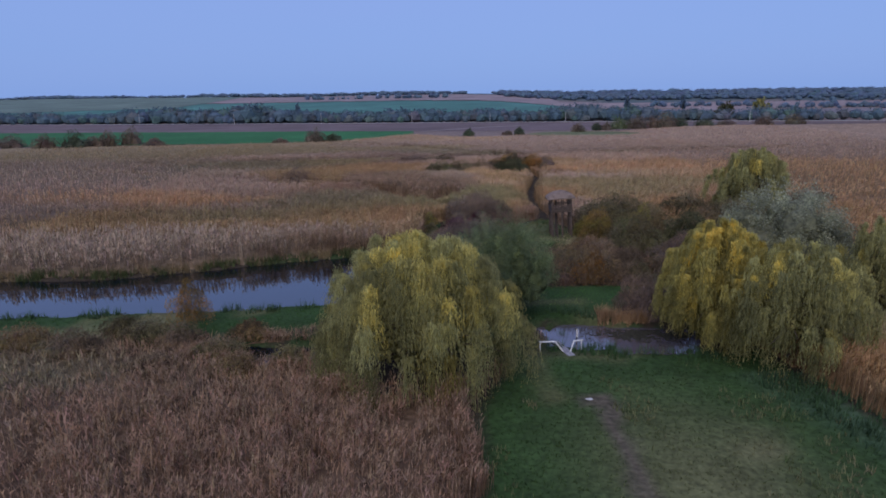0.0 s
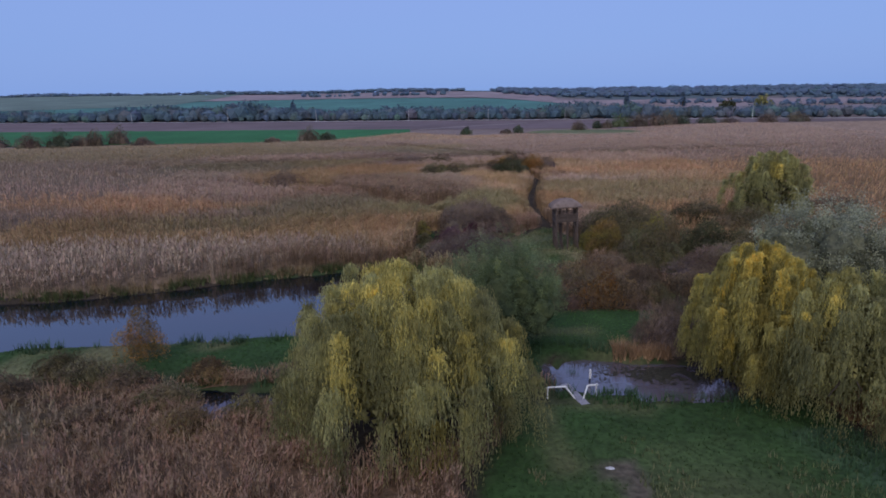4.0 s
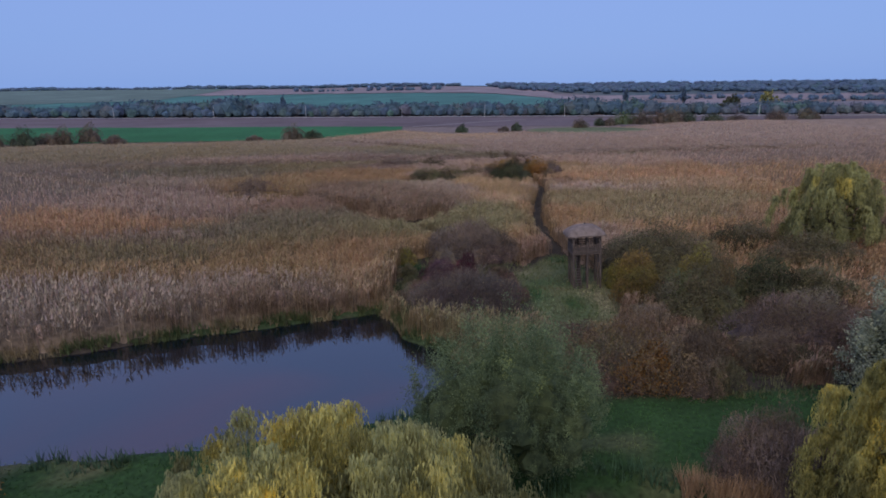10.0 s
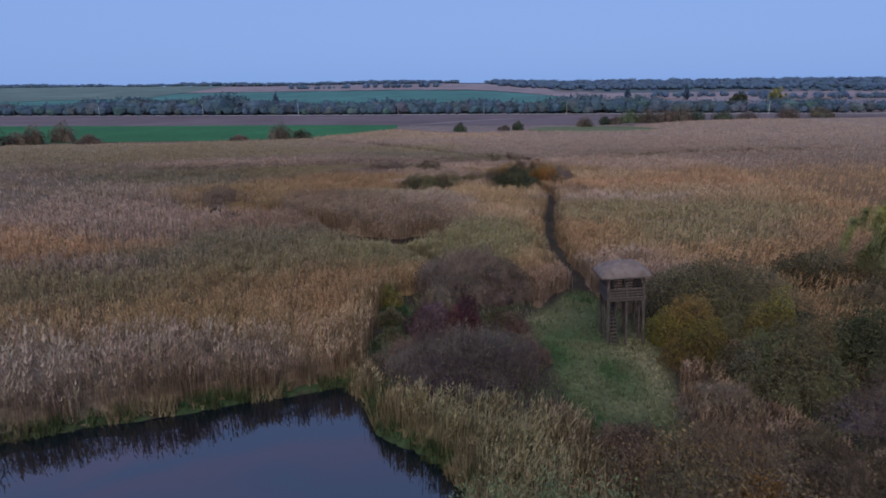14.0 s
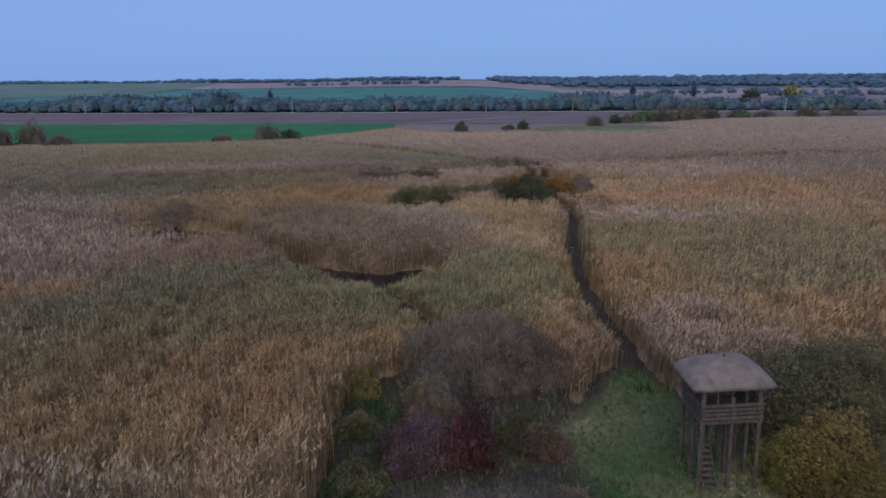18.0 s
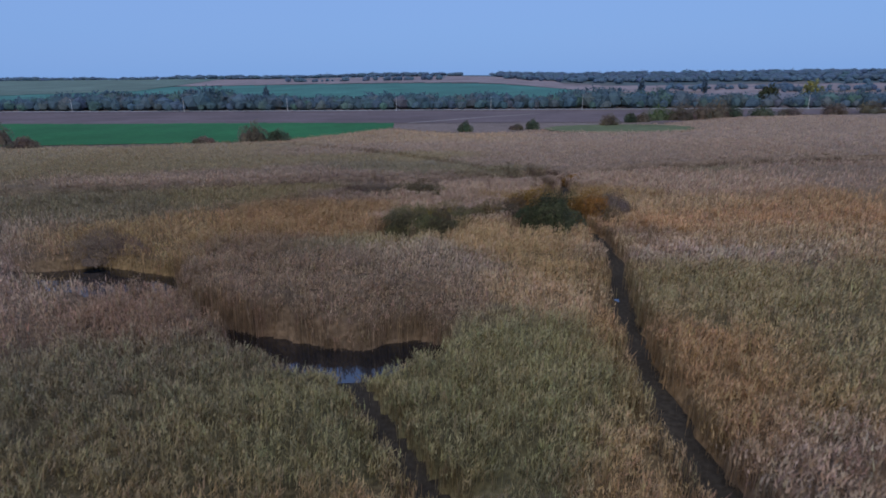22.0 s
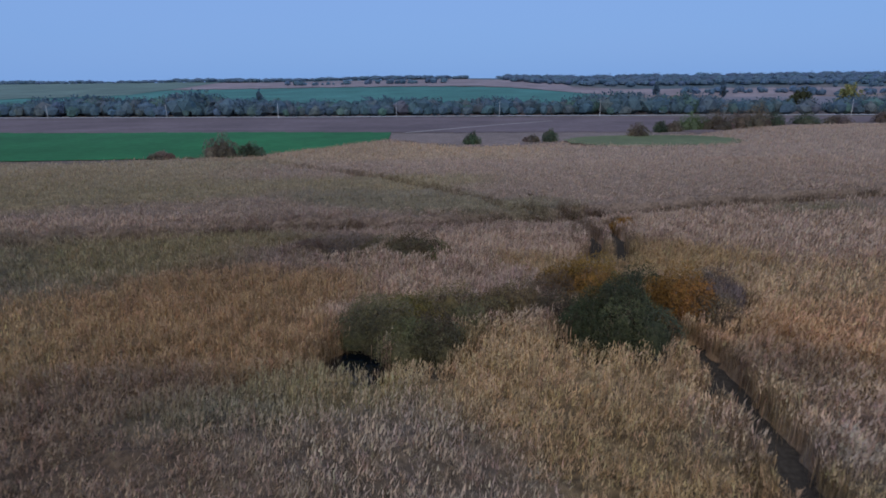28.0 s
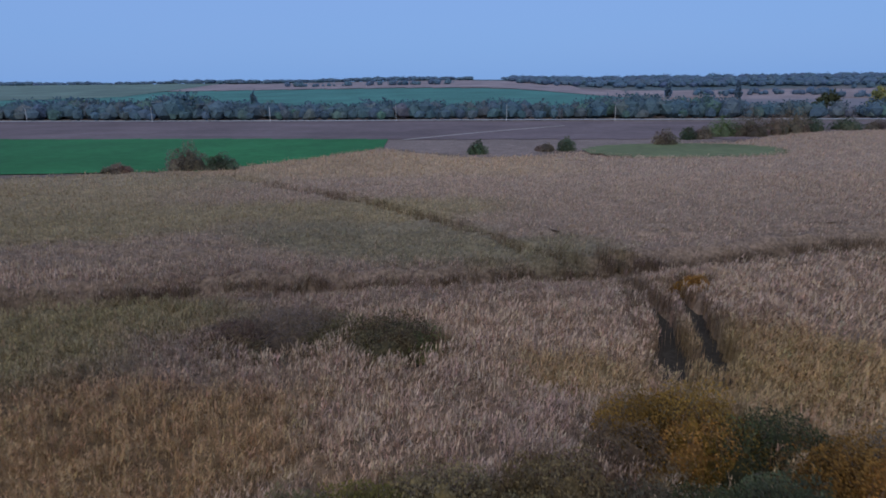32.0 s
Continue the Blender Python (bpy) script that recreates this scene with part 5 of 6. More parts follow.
def reed_tufts(name, label, xr, yr, density, shoots, size, seed, gap=0.5):
    """Reeds in tufts: stems, side leaves near the top and feathery heads that lean with the wind."""
    q = np.random.default_rng(seed)
    k = int((xr[1] - xr[0]) * (yr[1] - yr[0]) * density)
    x, y = q.uniform(*xr, k), q.uniform(*yr, k)
    clump = 0.55 * wave(x, y, 1.15, 33) + 0.45 * wave(x, y, 0.55, 35)
    keep = (reed_cover(x, y) > q.uniform(0.25, 0.8, k)) & (clump + 0.35 * q.uniform(0, 1, k) > gap)
    x, y = x[keep], y[keep]
    k = len(x)
    g, h = ground_height(x, y), reed_height(x, y) * q.uniform(0.86, 1.1, k)
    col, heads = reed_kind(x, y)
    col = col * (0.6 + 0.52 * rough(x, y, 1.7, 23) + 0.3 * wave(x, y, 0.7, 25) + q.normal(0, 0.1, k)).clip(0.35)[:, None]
    col = col * (1 + q.normal(0, 0.05, (k, 3)))
    straw = np.array((0.27, 0.18, 0.105))
    verts, tints = [], []

    def leaf(base, way, side, tint_low, tint_top):
        verts.append(np.stack([base - side, base + side, base + way], 1))
        tints.append(np.stack([tint_low, tint_low, tint_top], 1))

    for i in range(shoots):
        a = q.uniform(0, 6.283, k)
        bx, by = x + q.normal(0, 0.2 * size, k), y + q.normal(0, 0.2 * size, k)
        lean = q.uniform(0.02, 0.26, k)
        top = np.stack([bx + lean * np.cos(a) + 0.1, by + lean * np.sin(a) - 0.05, g + h * q.uniform(0.8, 1.0, k)], 1)
        foot = np.stack([bx, by, g + h * 0.04], 1)
        flat = np.stack([-np.sin(a), np.cos(a), np.zeros(k)], 1)
        tone_ = q.uniform(0.8, 1.15, (k, 1))
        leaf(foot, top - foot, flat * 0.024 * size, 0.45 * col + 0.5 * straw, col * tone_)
        for j in range(2):
            b = q.uniform(0, 6.283, k)
            root = foot + (top - foot) * q.uniform(0.58, 0.93, (k, 1))
            out = np.stack([np.cos(b) + 0.12, np.sin(b) - 0.05, q.uniform(0.4, 1.9, k)], 1)
            side = np.stack([-np.sin(b), np.cos(b), 0.5 * np.cos(3 * b)], 1) * (0.03 * size * q.uniform(0.7, 1.3, k))[:, None]
            leaf(root, out * (0.3 * size * q.uniform(0.7, 1.2, k))[:, None], side, col * 0.9 * tone_, col * 1.05 * tone_)
        b = q.uniform(0, 6.283, k)
        grown = (0.5 + 0.7 * heads) * q.uniform(0.7, 1.3, k) * size
        out = np.stack([0.16 + 0.45 * np.cos(b), 0.45 * np.sin(b) - 0.08, q.uniform(0.7, 1.2, k)], 1)
        side = np.stack([-np.sin(b), np.cos(b), 0.2 * np.cos(b)], 1)
        share = (heads * q.uniform(0.5, 1.2, k)).clip(0, 1)[:, None] * 0.36
        pale = (col * 1.1 * (1 - share) + np.array((0.55, 0.435, 0.325)) * REED_GAIN * share * (0.65 + 0.35 * tone_))
        leaf(top - out * (0.06 * grown)[:, None], out * (0.3 * grown)[:, None], side * (0.043 * grown)[:, None], pale, pale * 1.04)
    # close-set stems where the stand breaks off towards open water or a path
    edge = np.nonzero((reed_cover(x, y - 0.9) < 0.45) | (reed_cover(x - 0.9, y) < 0.45) | (reed_cover(x + 0.9, y) < 0.45))[0]
    edge = np.repeat(edge, 14 if size < 1.4 else 3)
    n = len(edge)
    foot = np.stack([x[edge] + q.normal(0, 0.33, n), y[edge] + q.normal(0, 0.33, n), g[edge] - 0.05], 1)
    rise = np.stack([q.normal(0.03, 0.09, n), q.normal(0, 0.09, n), h[edge] * q.uniform(0.6, 1.0, n)], 1)
    a = q.uniform(0, 6.283, n)
    side = np.stack([np.cos(a), np.sin(a), 0 * a], 1) * (0.019 * q.uniform(0.6, 1.4, n))[:, None]
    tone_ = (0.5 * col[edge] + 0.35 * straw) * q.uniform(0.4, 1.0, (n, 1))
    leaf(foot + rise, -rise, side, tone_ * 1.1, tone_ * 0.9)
    v, t = np.concatenate(verts).reshape(-1, 3), np.concatenate(tints).reshape(-1, 3)
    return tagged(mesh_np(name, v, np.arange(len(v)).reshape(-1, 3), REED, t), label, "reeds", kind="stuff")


L = "tall dry autumn reeds with feathery seed heads"
reed_tufts("reed_bed", L, (-20, 36), (14, 130), 9, 3, 1.1, 1, 0.56)
reed_tufts("reed_bed", L, (-20, 42), (130, 205), 9.5, 3, 1.05, 2, 0.56)
reed_tufts("reed_bed", L, (-58, -20), (14, 205), 4.5, 2, 1.4, 3)
reed_tufts("reed_bed", L, (36, 75), (30, 205), 4.5, 2, 1.4, 4)
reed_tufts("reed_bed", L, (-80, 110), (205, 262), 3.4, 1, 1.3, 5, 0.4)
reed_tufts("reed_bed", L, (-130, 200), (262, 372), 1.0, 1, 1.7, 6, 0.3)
reed_tufts("reed_bed", L, (-150, -58), (60, 262), 1.1, 1, 1.8, 7, 0.3)
reed_tufts("reed_bed", L, (75, 180), (60, 262), 1.1, 1, 1.8, 8, 0.3)
reed_tufts("reed_bed", L, (-150, -58), (-10, 60), 0.6, 1, 2.2, 9, 0.3)
reed_tufts("reed_bed", L, (75, 150), (-10, 60), 0.6, 1, 2.2, 10, 0.3)
reed_tufts("reed_bed", L, (46, 75), (-10, 30), 0.8, 1, 2.2, 11, 0.3)
reed_tufts("reed_bed", L, (-58, 1), (-10, 14), 1.0, 1, 2.0, 12, 0.3)


# ---- observation tower ----
def tower(place, turn):
    e = thing("observation_tower", place, "weathered wooden bird-watching tower with a low domed hip roof", "tower", turn=turn)
    w, d = 1.36, 1.1
    for px, py in [(-w, -d), (0.03, -d), (w, -d), (-w, 0), (w, 0), (-w, d), (-0.45, d), (0.45, d), (w, d), (-0.5, 0), (0.35, 0.1)]:
        bm = bmesh.new()
        top = 5.1 if abs(px) == w and abs(py) == d else 4.5 if abs(px) == w or abs(py) == d else 3.2
        beam(bm, (px * 1.03, py * 1.03, -0.85), (px, py, top), 0.17, 0.17, 0.02)
        part("post", bm, OLD_WOOD, e)
    for i in range(14):
        bm = bmesh.new()
        box(bm, (-1.3 + 0.2 * i, 0.0, 3.3 + 0.006 * (i % 3)), (0.185, 2.1, 0.05), None, 0.006)
        part("floor_board", bm, OLD_WOOD, e)
    for y in (-1.0, 0, 1.0):
        bm = bmesh.new()
        beam(bm, (-1.5, y, 3.19), (1.5, y, 3.19), 0.1, 0.16)
        part("joist", bm, OLD_WOOD, e)
    rnd = random.Random(4)
    for side in range(4):
        m = Matrix.Rotation(side * math.pi / 2, 4, "Z")
        run, off = (w, d) if side % 2 == 0 else (d, w)
        for z, hh in [(3.2, 0.16), (3.42, 0.15), (3.64, 0.15), (3.86, 0.15), (4.1, 0.16)]:
            bm = bmesh.new()
            tilt = rnd.uniform(-0.014, 0.014)
            beam(bm, (-run - 0.12, -off - 0.11, z - tilt), (run + 0.12, -off - 0.11, z + tilt), 0.045, hh, 0.008)
            bmesh.ops.transform(bm, matrix=m, verts=bm.verts)
            part("rail_board", bm, OLD_WOOD, e)
        for x in (-run * 0.5, 0.03, run * 0.5):
            bm = bmesh.new()
            beam(bm, (x, -off + 0.02, 3.2), (x, -off + 0.02, 5.1), 0.07, 0.06, 0.006)
            bmesh.ops.transform(bm, matrix=m, verts=bm.verts)
            part("stud", bm, OLD_WOOD, e)
        bm = bmesh.new()
        beam(bm, (-run - 0.2, -off, 5.06 + 0.004 * side), (run + 0.2, -off, 5.06 + 0.004 * side), 0.12, 0.13)
        bmesh.ops.transform(bm, matrix=m, verts=bm.verts)
        part("wall_plate", bm, OLD_WOOD, e)
        bm = bmesh.new()
        beam(bm, (-run + 0.1, -off, 1.9), (-run * 0.1, -off, 3.1), 0.07, 0.09)
        bmesh.ops.transform(bm, matrix=m, verts=bm.verts)
        if side:
            part("brace", bm, OLD_WOOD, e)
    # low hip roof that swells outwards: a shell with a thin eave
    bm, prev = bmesh.new(), None
    steps = 10
    for i in range(steps):
        t = i / (steps - 1)
        z = 5.06 + 1.06 * (0.8 * math.sin(t * 1.571) + 0.2 * t)
        reach = 0.45 * (1 - t) + 0.55 * math.cos(t * 1.571)
        ring = []
        for k in range(32):
            a = k / 8
            s_, f_ = int(a), (a % 1) * 2 - 1
            x, y = [(f_, -1), (1, f_), (-f_, 1), (-1, -f_)][s_]
            rnd_ = 1 - 0.06 * (abs(x * y)) ** 3 - 0.02 * math.sin(k * 1.7) * t
            ring.append(bm.verts.new((x * (2.06 * reach + 0.02) * rnd_, y * (1.54 * reach + 0.02) * rnd_, z - 0.04 * (abs(x * y)) ** 2 * (1 - t))))
        if prev:
            for k in range(32):
                bm.faces.new((prev[k], prev[(k + 1) % 32], ring[(k + 1) % 32], ring[k]))
        prev = ring
    bm.faces.new(prev)
    bmesh.ops.solidify(bm, geom=bm.faces[:], thickness=0.05)
    for f in bm.faces:
        f.smooth = True
    roof = part("roof", bm, ROOFING, e, "grey weathered domed hip roof with worn pale edges")
    for sx, sy in ((1, 1), (-1, 1), (1, -1), (-1, -1)):
        bm = bmesh.new()
        beam(bm, (sx * 1.7, sy * 1.25, 5.06), (sx * 0.25, sy * 0.2, 6.02), 0.08, 0.1)
        part("rafter", bm, OLD_WOOD, roof)
    bm = bmesh.new()
    pole(bm, (0, 0, 6.09), (0, 0, 6.17), 0.1, 0.05, 10)
    pole(bm, (0, 0, 6.16), (0, 0, 6.25), 0.022, 0.015, 6)
    part("finial", bm, DARK_STEEL, roof, "dark metal finial")
    for s_ in (-0.32, 0.32):
        bm = bmesh.new()
        beam(bm, (-0.85 + s_, -1.15, -0.62), (-0.85 + s_, 0.85, 3.25), 0.05, 0.2)
        part("stringer", bm, OLD_WOOD, e)
    for i in range(15):
        bm = bmesh.new()
        t = (i + 0.5) / 15
        box(bm, (-0.85, -1.15 + 2.0 * t, -0.62 + 3.87 * t), (0.66, 0.24, 0.045), None, 0.006)
        part("tread", bm, OLD_WOOD, e)
    e.matrix_world = pose(*place, 0, -3.0, 0) @ pose(0, 0, 0, 0, 0, turn)
    return e


tower((20.98, 90.9, float(ground_height(20.98, 90.9)) + 0.55), -3)


# ---- landing stage, rails and water gauge ----
def landing_stage(a, b, width):
    a, b = Vector(a), Vector(b)
    length = (b - a).length
    turn = math.degrees(math.atan2(b.y - a.y, b.x - a.x))
    e = thing("landing_stage", a, "short grey plank landing stage at the small pond", "landing stage", turn=turn)
    for s_ in (-1, 1):
        bm = bmesh.new()
        beam(bm, (0, s_ * width * 0.42, -0.1), (length, s_ * width * 0.42, -0.1), 0.08, 0.14)
        part("bearer", bm, OLD_WOOD, e)
    n_ = int(length / 0.16)
    for i in range(n_):
        bm = bmesh.new()
        box(bm, (0.08 + i * length / n_, 0, 0.002 * (i % 3)), (0.145, width, 0.04), None, 0.005)
        part("plank", bm, DECKING, e)
    for i in range(3):
        for s_ in (-1, 1):
            bm = bmesh.new()
            pole(bm, (0.4 + i * 1.15, s_ * width * 0.42, -1.1), (0.4 + i * 1.15, s_ * width * 0.42, -0.12), 0.05, 0.05, 8)
            part("pile", bm, OLD_WOOD, e)
    return e


landing_stage((11.92, 49.65, 0.42), (11.25, 52.6, 0.3), 0.62)


def hand_rail(post, elbow, foot):
    gz = float(ground_height(post[0], post[1])) - 0.4
    e = thing("hand_rail", (post[0], post[1], gz), "white painted rail beside the landing stage", "railing", "white rails")
    o = Vector((post[0], post[1], gz))
    bm = bmesh.new()
    beam(bm, (0, 0, 0), Vector(post) - o + Vector((0, 0, 0.08)), 0.09, 0.09)
    part("post", bm, WHITE_PAINT, e)
    bm = bmesh.new()
    over = (Vector(post) - Vector(elbow)).normalized() * 0.12
    beam(bm, Vector(post) - o + over, Vector(elbow) - o, 0.09, 0.09)
    part("bar", bm, WHITE_PAINT, e)
    bm = bmesh.new()
    beam(bm, Vector(elbow) - o, Vector(foot) - o, 0.09, 0.09)
    part("slope_bar", bm, WHITE_PAINT, e)


hand_rail((9.6, 50.72, 1.2), (10.85, 50.85, 1.15), (11.42, 50.45, 0.42))
hand_rail((13.0, 50.95, 1.15), (12.4, 50.95, 1.12), (11.98, 50.4, 0.42))

gauge = thing("water_gauge", (13.33, 53.5, -0.9), "white water level gauge on a dark post in the pond", "gauge")
bm = bmesh.new()
box(bm, (0, 0, 0.7), (0.12, 0.12, 1.4), None, 0.01)
part("post", bm, DARK_STEEL, gauge)
bm = bmesh.new()
box(bm, (0, -0.075, 1.62), (0.15, 0.03, 0.72), None, 0.006)
scale_board = part("scale_board", bm, WHITE_PAINT, gauge)
for i in range(6):
    bm = bmesh.new()
    box(bm, (0.02 if i % 2 else -0.02, -0.094, 1.33 + 0.115 * i), (0.09, 0.006, 0.04))
    part("scale_mark", bm, DARK_STEEL, scale_board)

fallen = thing("fallen_limb", (32.2, 46.0, float(ground_height(32.2, 46.0)) + 0.1), "bare grey fallen willow limb lying in the grass", "branch")
for pts, rad in (([(-2.2, 0.3, 0.5), (-0.6, 0.0, 0.25), (1.2, 0.1, 0.1), (2.4, -0.3, 0.3)], [0.13, 0.11, 0.08, 0.03]), ([(0.4, 0.0, 0.15), (1.2, -0.7, 0.5), (1.9, -1.1, 0.8)], [0.06, 0.045, 0.015]),
                 ([(-0.6, 0.0, 0.25), (-0.2, 0.8, 0.7), (0.5, 1.3, 1.2)], [0.06, 0.04, 0.012]), ([(1.2, 0.1, 0.1), (1.8, 0.6, 0.5), (2.6, 0.8, 0.9)], [0.05, 0.035, 0.01])):
    part("limb", tube(pts, rad, 7), OLD_WOOD, fallen)

slab = thing("stone_slab", (11.25, 42.6, float(ground_height(11.25, 42.6))), "pale flat stone lying in the trodden grass", "stone")
bm = bmesh.new()
bmesh.ops.create_icosphere(bm, subdivisions=2, radius=0.22, matrix=Matrix.Diagonal((1.2, 0.7, 0.2, 1)))
for v_ in bm.verts:
    v_.co += v_.co.normalized() * 0.07 * noise.noise(v_.co * 4)
part("stone", bm, CONCRETE, slab)


# ---- grass and sedge ----
def grass_cover(name, label, xr, yr, density, tall, where, seed, wide=0.03, depth=-0.3):
    q = np.random.default_rng(seed)
    k = int((xr[1] - xr[0]) * (yr[1] - yr[0]) * density)
    x, y = q.uniform(*xr, k), q.uniform(*yr, k)
    w, col = where(x, y)
    keep = (w > q.uniform(0.2, 0.9, k)) & (wet(x, y) < depth)
    x, y, col = x[keep], y[keep], col[keep]
    k = len(x)
    g = np.maximum(ground_height(x, y) - 0.02, -0.25)
    verts, tints = [], []
    col = col * (0.8 + 0.5 * rough(x, y, 0.9, 29) + q.normal(0, 0.08, k))[:, None]
    for i in range(3):
        a = q.uniform(0, 6.283, k)
        h = tall * q.uniform(0.5, 1.15, k) * (0.6 + 0.8 * rough(x, y, 2.0, 27))
        foot = np.stack([x + q.normal(0, 0.05, k), y + q.normal(0, 0.05, k), g], 1)
        tip = foot + np.stack([np.cos(a) * 0.45 * h, np.sin(a) * 0.45 * h, h], 1)
        s_ = np.stack([-np.sin(a), np.cos(a), 0 * a], 1) * wide
        verts.append(np.stack([foot - s_, foot + s_, tip], 1))
        tints.append(np.repeat((col * q.uniform(0.75, 1.15, (k, 1)))[:, None], 3, 1))
    v, t = np.concatenate(verts).reshape(-1, 3), np.concatenate(tints).reshape(-1, 3)
    return tagged(mesh_np(name, v, np.arange(len(v)).reshape(-1, 3), REED, t), label, "grass", kind="stuff")


def lawn(x, y):
    w = np.maximum.reduce([soft_step(-0.8, 0.4, inside(x, y, p)) for p in (LANE, STRIP, TOWER_GRASS)])
    dry = np.clip(0.5 * soft_step(0.5, 0.75, rough(x, y, 9, 63)) * np.maximum(soft_step(7, 10, x), soft_step(50, 56, y)) + 0.9 * np.exp(-(((x - 22) / 2.2) ** 2 + ((y - 84) / 6) ** 2))
                  + 0.9 * np.exp(-(((x - 13) / 3) ** 2 + ((y - 97) / 4) ** 2)) + 0.4 * np.exp(-(((x - 18) / 4) ** 2 + ((y - 98) / 5) ** 2)) + 0.4 * np.exp(-(((x - 15) / 6) ** 2 + ((y - 32) / 9) ** 2)), 0, 0.85)[:, None]
    path = np.minimum(line_distance(x, y, FOOTPATH), np.hypot((x - 11.8) / 1.4, (y - 42.4) / 0.8) - 0.5)
    west = 1 + 0.5 * (soft_step(8, 3, x) * soft_step(58, 62, y))[:, None]
    west = west * (1 + 0.9 * soft_step(8, 11, x) * soft_step(58.5, 61, y) * soft_step(70, 66, y))[:, None]
    west = west * (1 + 1.2 * soft_step(-1, 1.5, inside(x, y, TOWER_GRASS)) * soft_step(98, 90, y))[:, None]
    return w * soft_step(0.25, 0.7, path), (C["grass"] * 1.15 + (C["dry_grass"] - C["grass"]) * dry) * west


def sedge_edge(x, y):
    d = wet(x, y)
    w = soft_step(1.9, 0.4, np.abs(d + 0.9)) * soft_step(0.42, 0.55, rough(x, y, 3, 67)) * (y < 100) * np.maximum(soft_step(-34, -10, x), soft_step(72, 66, y))
    w = np.maximum(w, soft_step(0.5, 3, (x - 19) * 0.8 - (44 - y) * 0.25 - 1.5) * (y < 45) * (rough(x, y, 2.5, 69) > 0.35))
    w = np.maximum(w, soft_step(-0.4, 0.3, inside(x, y, SCRUB)) * soft_step(5.5, 3.5, x) * (rough(x, y, 1.6, 107) > 0.4))
    mixv = rough(x, y, 5, 73)[:, None]
    return w, C["sedge"] + (C["grass"] * 1.3 - C["sedge"]) * mixv


def far_bank(x, y):
    d = -inside(x, y, POND)
    w = soft_step(-0.3, 0.2, d) * soft_step(2.6, 1.0, d + 1.2 * (rough(x, y, 2.2, 87) - 0.5)) * (y > 66) * (0.35 + 0.65 * (rough(x, y, 1.6, 89) > 0.42))
    tan_ = soft_step(0.45, 0.62, rough(x, y, 2.0, 85))[:, None]
    green = np.array((0.085, 0.108, 0.042))
    return w, green + (np.array((0.26, 0.2, 0.11)) - green) * tan_


grass_cover("bank_sedge", "green and tan sedge along the far bank of the pond", (-50, 9), (66, 90), 30, 0.95, far_bank, 25, 0.05, 0.25)
grass_cover("grass", "short green meadow grass", (-45, 40), (18, 106), 9, 0.16, lawn, 21)
grass_cover("sedge", "tall green sedge along the water", (-60, 40), (20, 100), 12, 0.8, sedge_edge, 22, 0.035)


def dry_meadow(x, y):
    w = soft_step(-1.5, 0.5, inside(x, y, TOWER_GRASS)) * soft_step(0.5, 0.62, rough(x, y, 2.4, 77))
    w = np.maximum(w, soft_step(-2, 0, inside(x, y, SCRUB)) * 0.8)
    w = np.maximum(w, 1.3 * np.exp(-((x - 14.8) / 3.2) ** 2 - ((y - 96.5) / 3) ** 2)) + 0.5 * soft_step(-0.5, 0.5, inside(x, y, TOWER_GRASS)) * soft_step(95, 98, y)
    w = np.maximum(w, 0.85 * (np.hypot((x - 30) / 16, (y - 82) / 17) < 1))
    w = np.maximum(w, 0.7 * soft_step(-1, 1, inside(x, y, LANE)) * soft_step(0.56, 0.66, rough(x, y, 3.4, 79)))
    return w, C["dry_grass"] + (C["grass"] * 1.6 - C["dry_grass"]) * rough(x, y, 1.4, 75)[:, None]


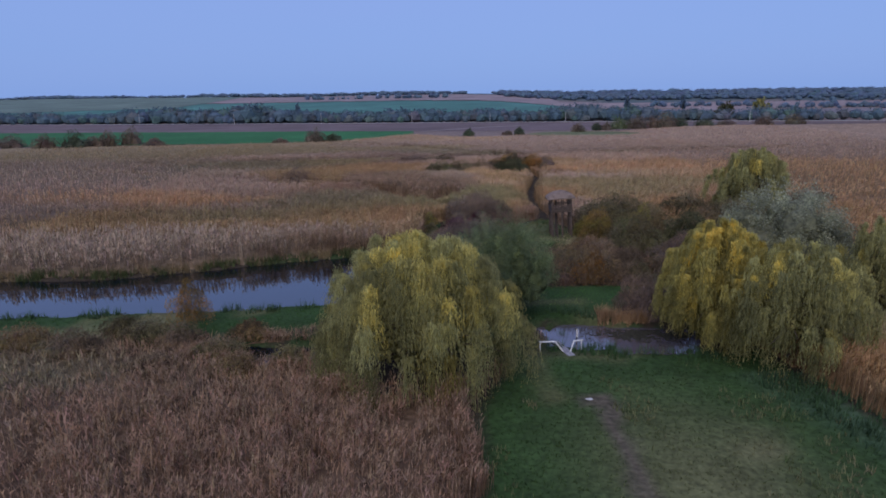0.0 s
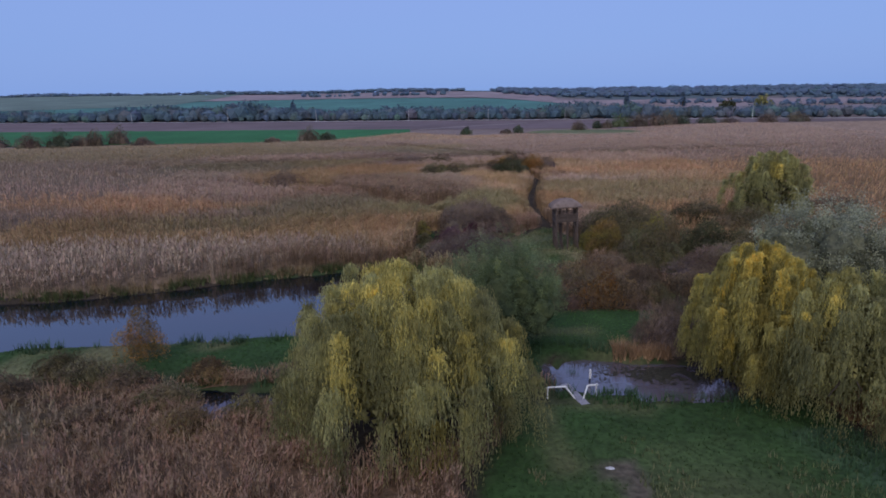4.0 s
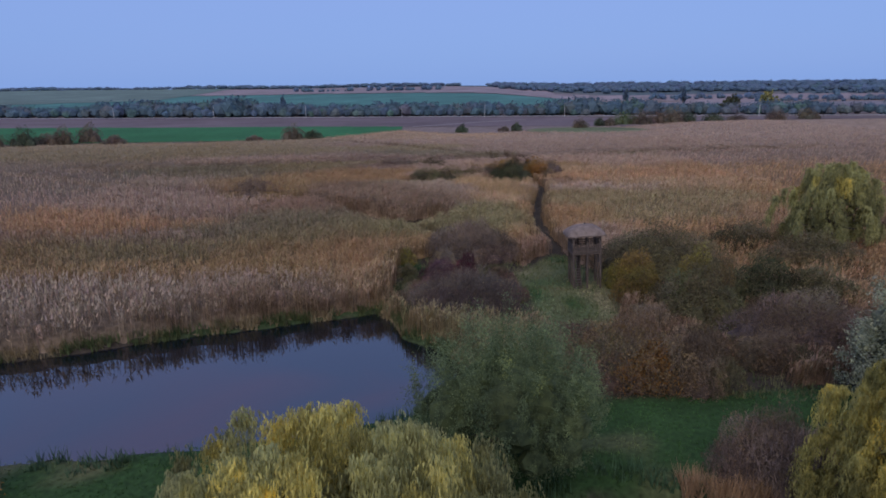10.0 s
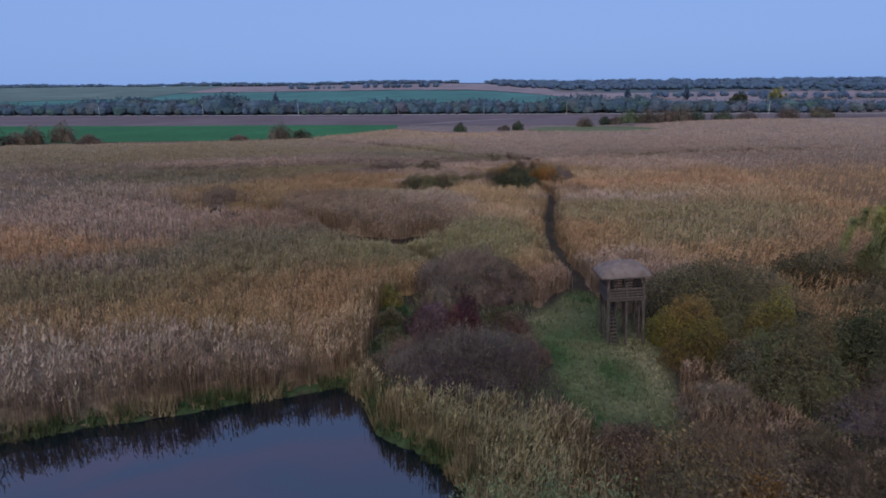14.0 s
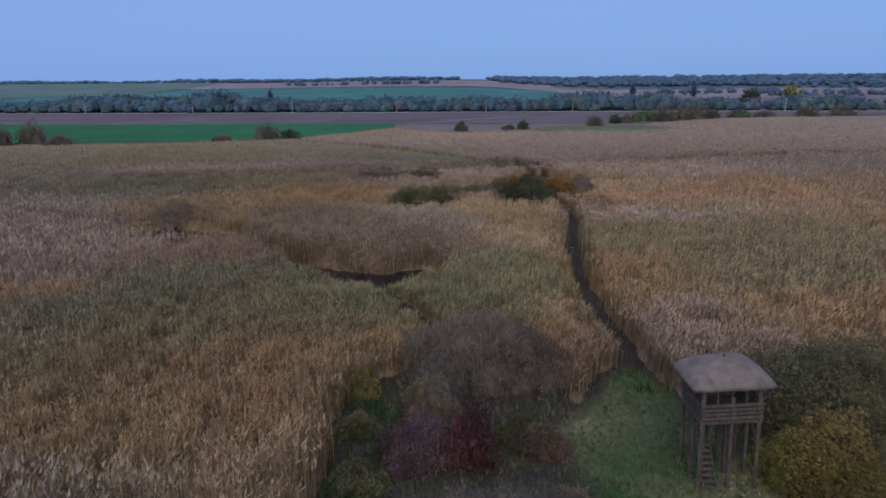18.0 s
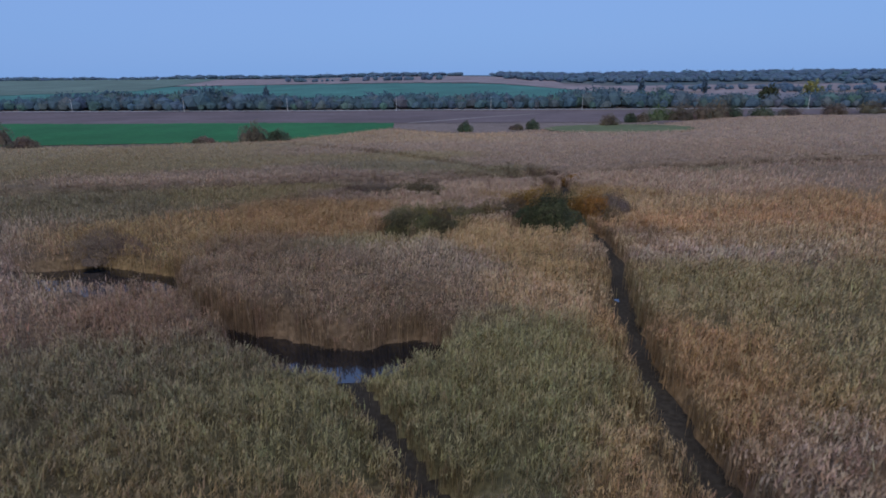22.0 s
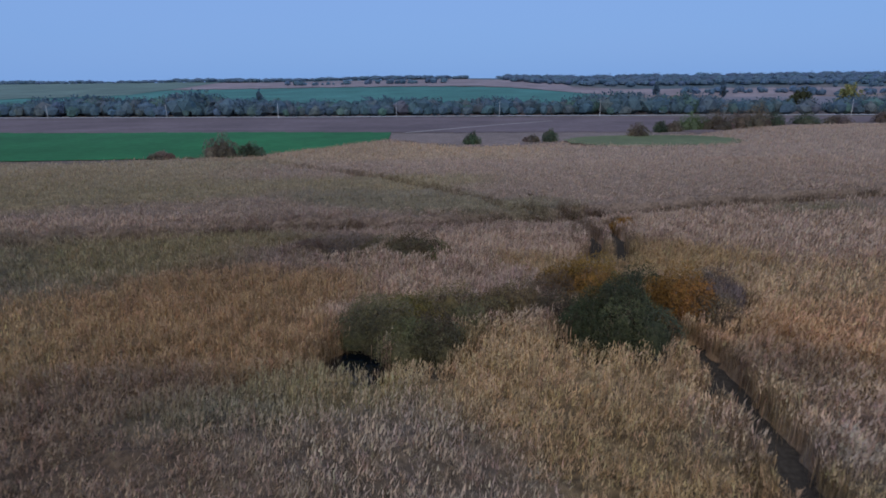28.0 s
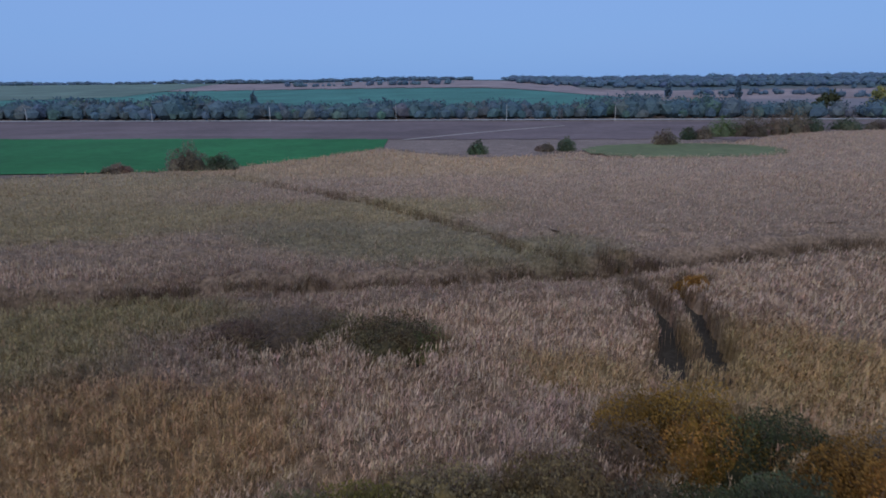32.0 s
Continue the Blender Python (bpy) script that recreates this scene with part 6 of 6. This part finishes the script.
def pond_sedge(x, y):
    w = np.exp(-(((x - 12.4) / 0.35) ** 2 + ((y - 55.0) / 0.5) ** 2))
    for px, py, pr in ((15.6, 51.0, 0.6), (16.4, 50.9, 0.5), (18.6, 50.9, 0.7), (20.2, 50.8, 0.6), (10.4, 52.6, 0.5), (22.5, 51.0, 0.6), (13.9, 51.6, 0.4)):
        w = np.maximum(w, np.exp(-(((x - px) / pr) ** 2 + ((y - py) / 0.4) ** 2)))
    return w, np.repeat(C["sedge"][None] * 1.1, len(x), 0)


grass_cover("dry_grass", "dry pale grass stalks among the green", (0, 42), (16, 108), 9, 0.42, dry_meadow, 23, 0.03)
grass_cover("pond_sedge", "clumps of green sedge standing in the small pond", (9, 24), (50, 56.5), 60, 0.75, pond_sedge, 24, 0.02, 5)


def cattail_edge(x, y):
    w = soft_step(0.9, 0.3, np.abs(y - 56.9 + 0.12 * (x - 18))) * soft_step(15.8, 16.6, x) * soft_step(21, 20, x) * (rough(x, y, 0.9, 99) > 0.4)
    return w, np.array((0.34, 0.22, 0.125)) * (0.7 + 0.6 * rough(x, y, 0.7, 101)[:, None])


def weed_mat(name, label, centre, reach, count, seed):
    """Dead leaves and weed floating on the water, as small flat blades."""
    q = np.random.default_rng(seed)
    x, y = q.normal(centre[0], reach[0], count), q.normal(centre[1], reach[1], count)
    keep = (wet(x, y) > 0.3) & (rough(x, y, 0.9, 103) > 0.42)
    x, y = x[keep], y[keep]
    k = len(x)
    a, r = q.uniform(0, 6.283, k), q.uniform(0.06, 0.16, k)
    c = np.stack([x, y, q.uniform(0.012, 0.03, k)], 1)
    d = np.stack([np.cos(a), np.sin(a), 0 * a], 1) * r[:, None]
    e = np.stack([-np.sin(a), np.cos(a), 0 * a], 1) * (r * 0.45)[:, None]
    v = np.stack([c - d, c + e, c + d, c - e], 1).reshape(-1, 3)
    t = np.repeat(np.array((0.05, 0.048, 0.035)) * q.uniform(0.5, 1.6, (k, 1)), 4, 0)
    return tagged(mesh_np(name, v, np.arange(4 * k).reshape(-1, 4), REED, t), label, "pond weed", kind="stuff")


grass_cover("cattails", "dry rusty cattails at the edge of the small pond", (15.5, 21.5), (55.5, 58), 70, 1.25, cattail_edge, 26, 0.03, 5)
weed_mat("pond_weed", "dark dead weed floating on the small pond", (20.5, 54.4), (2.6, 0.8), 5200, 27)
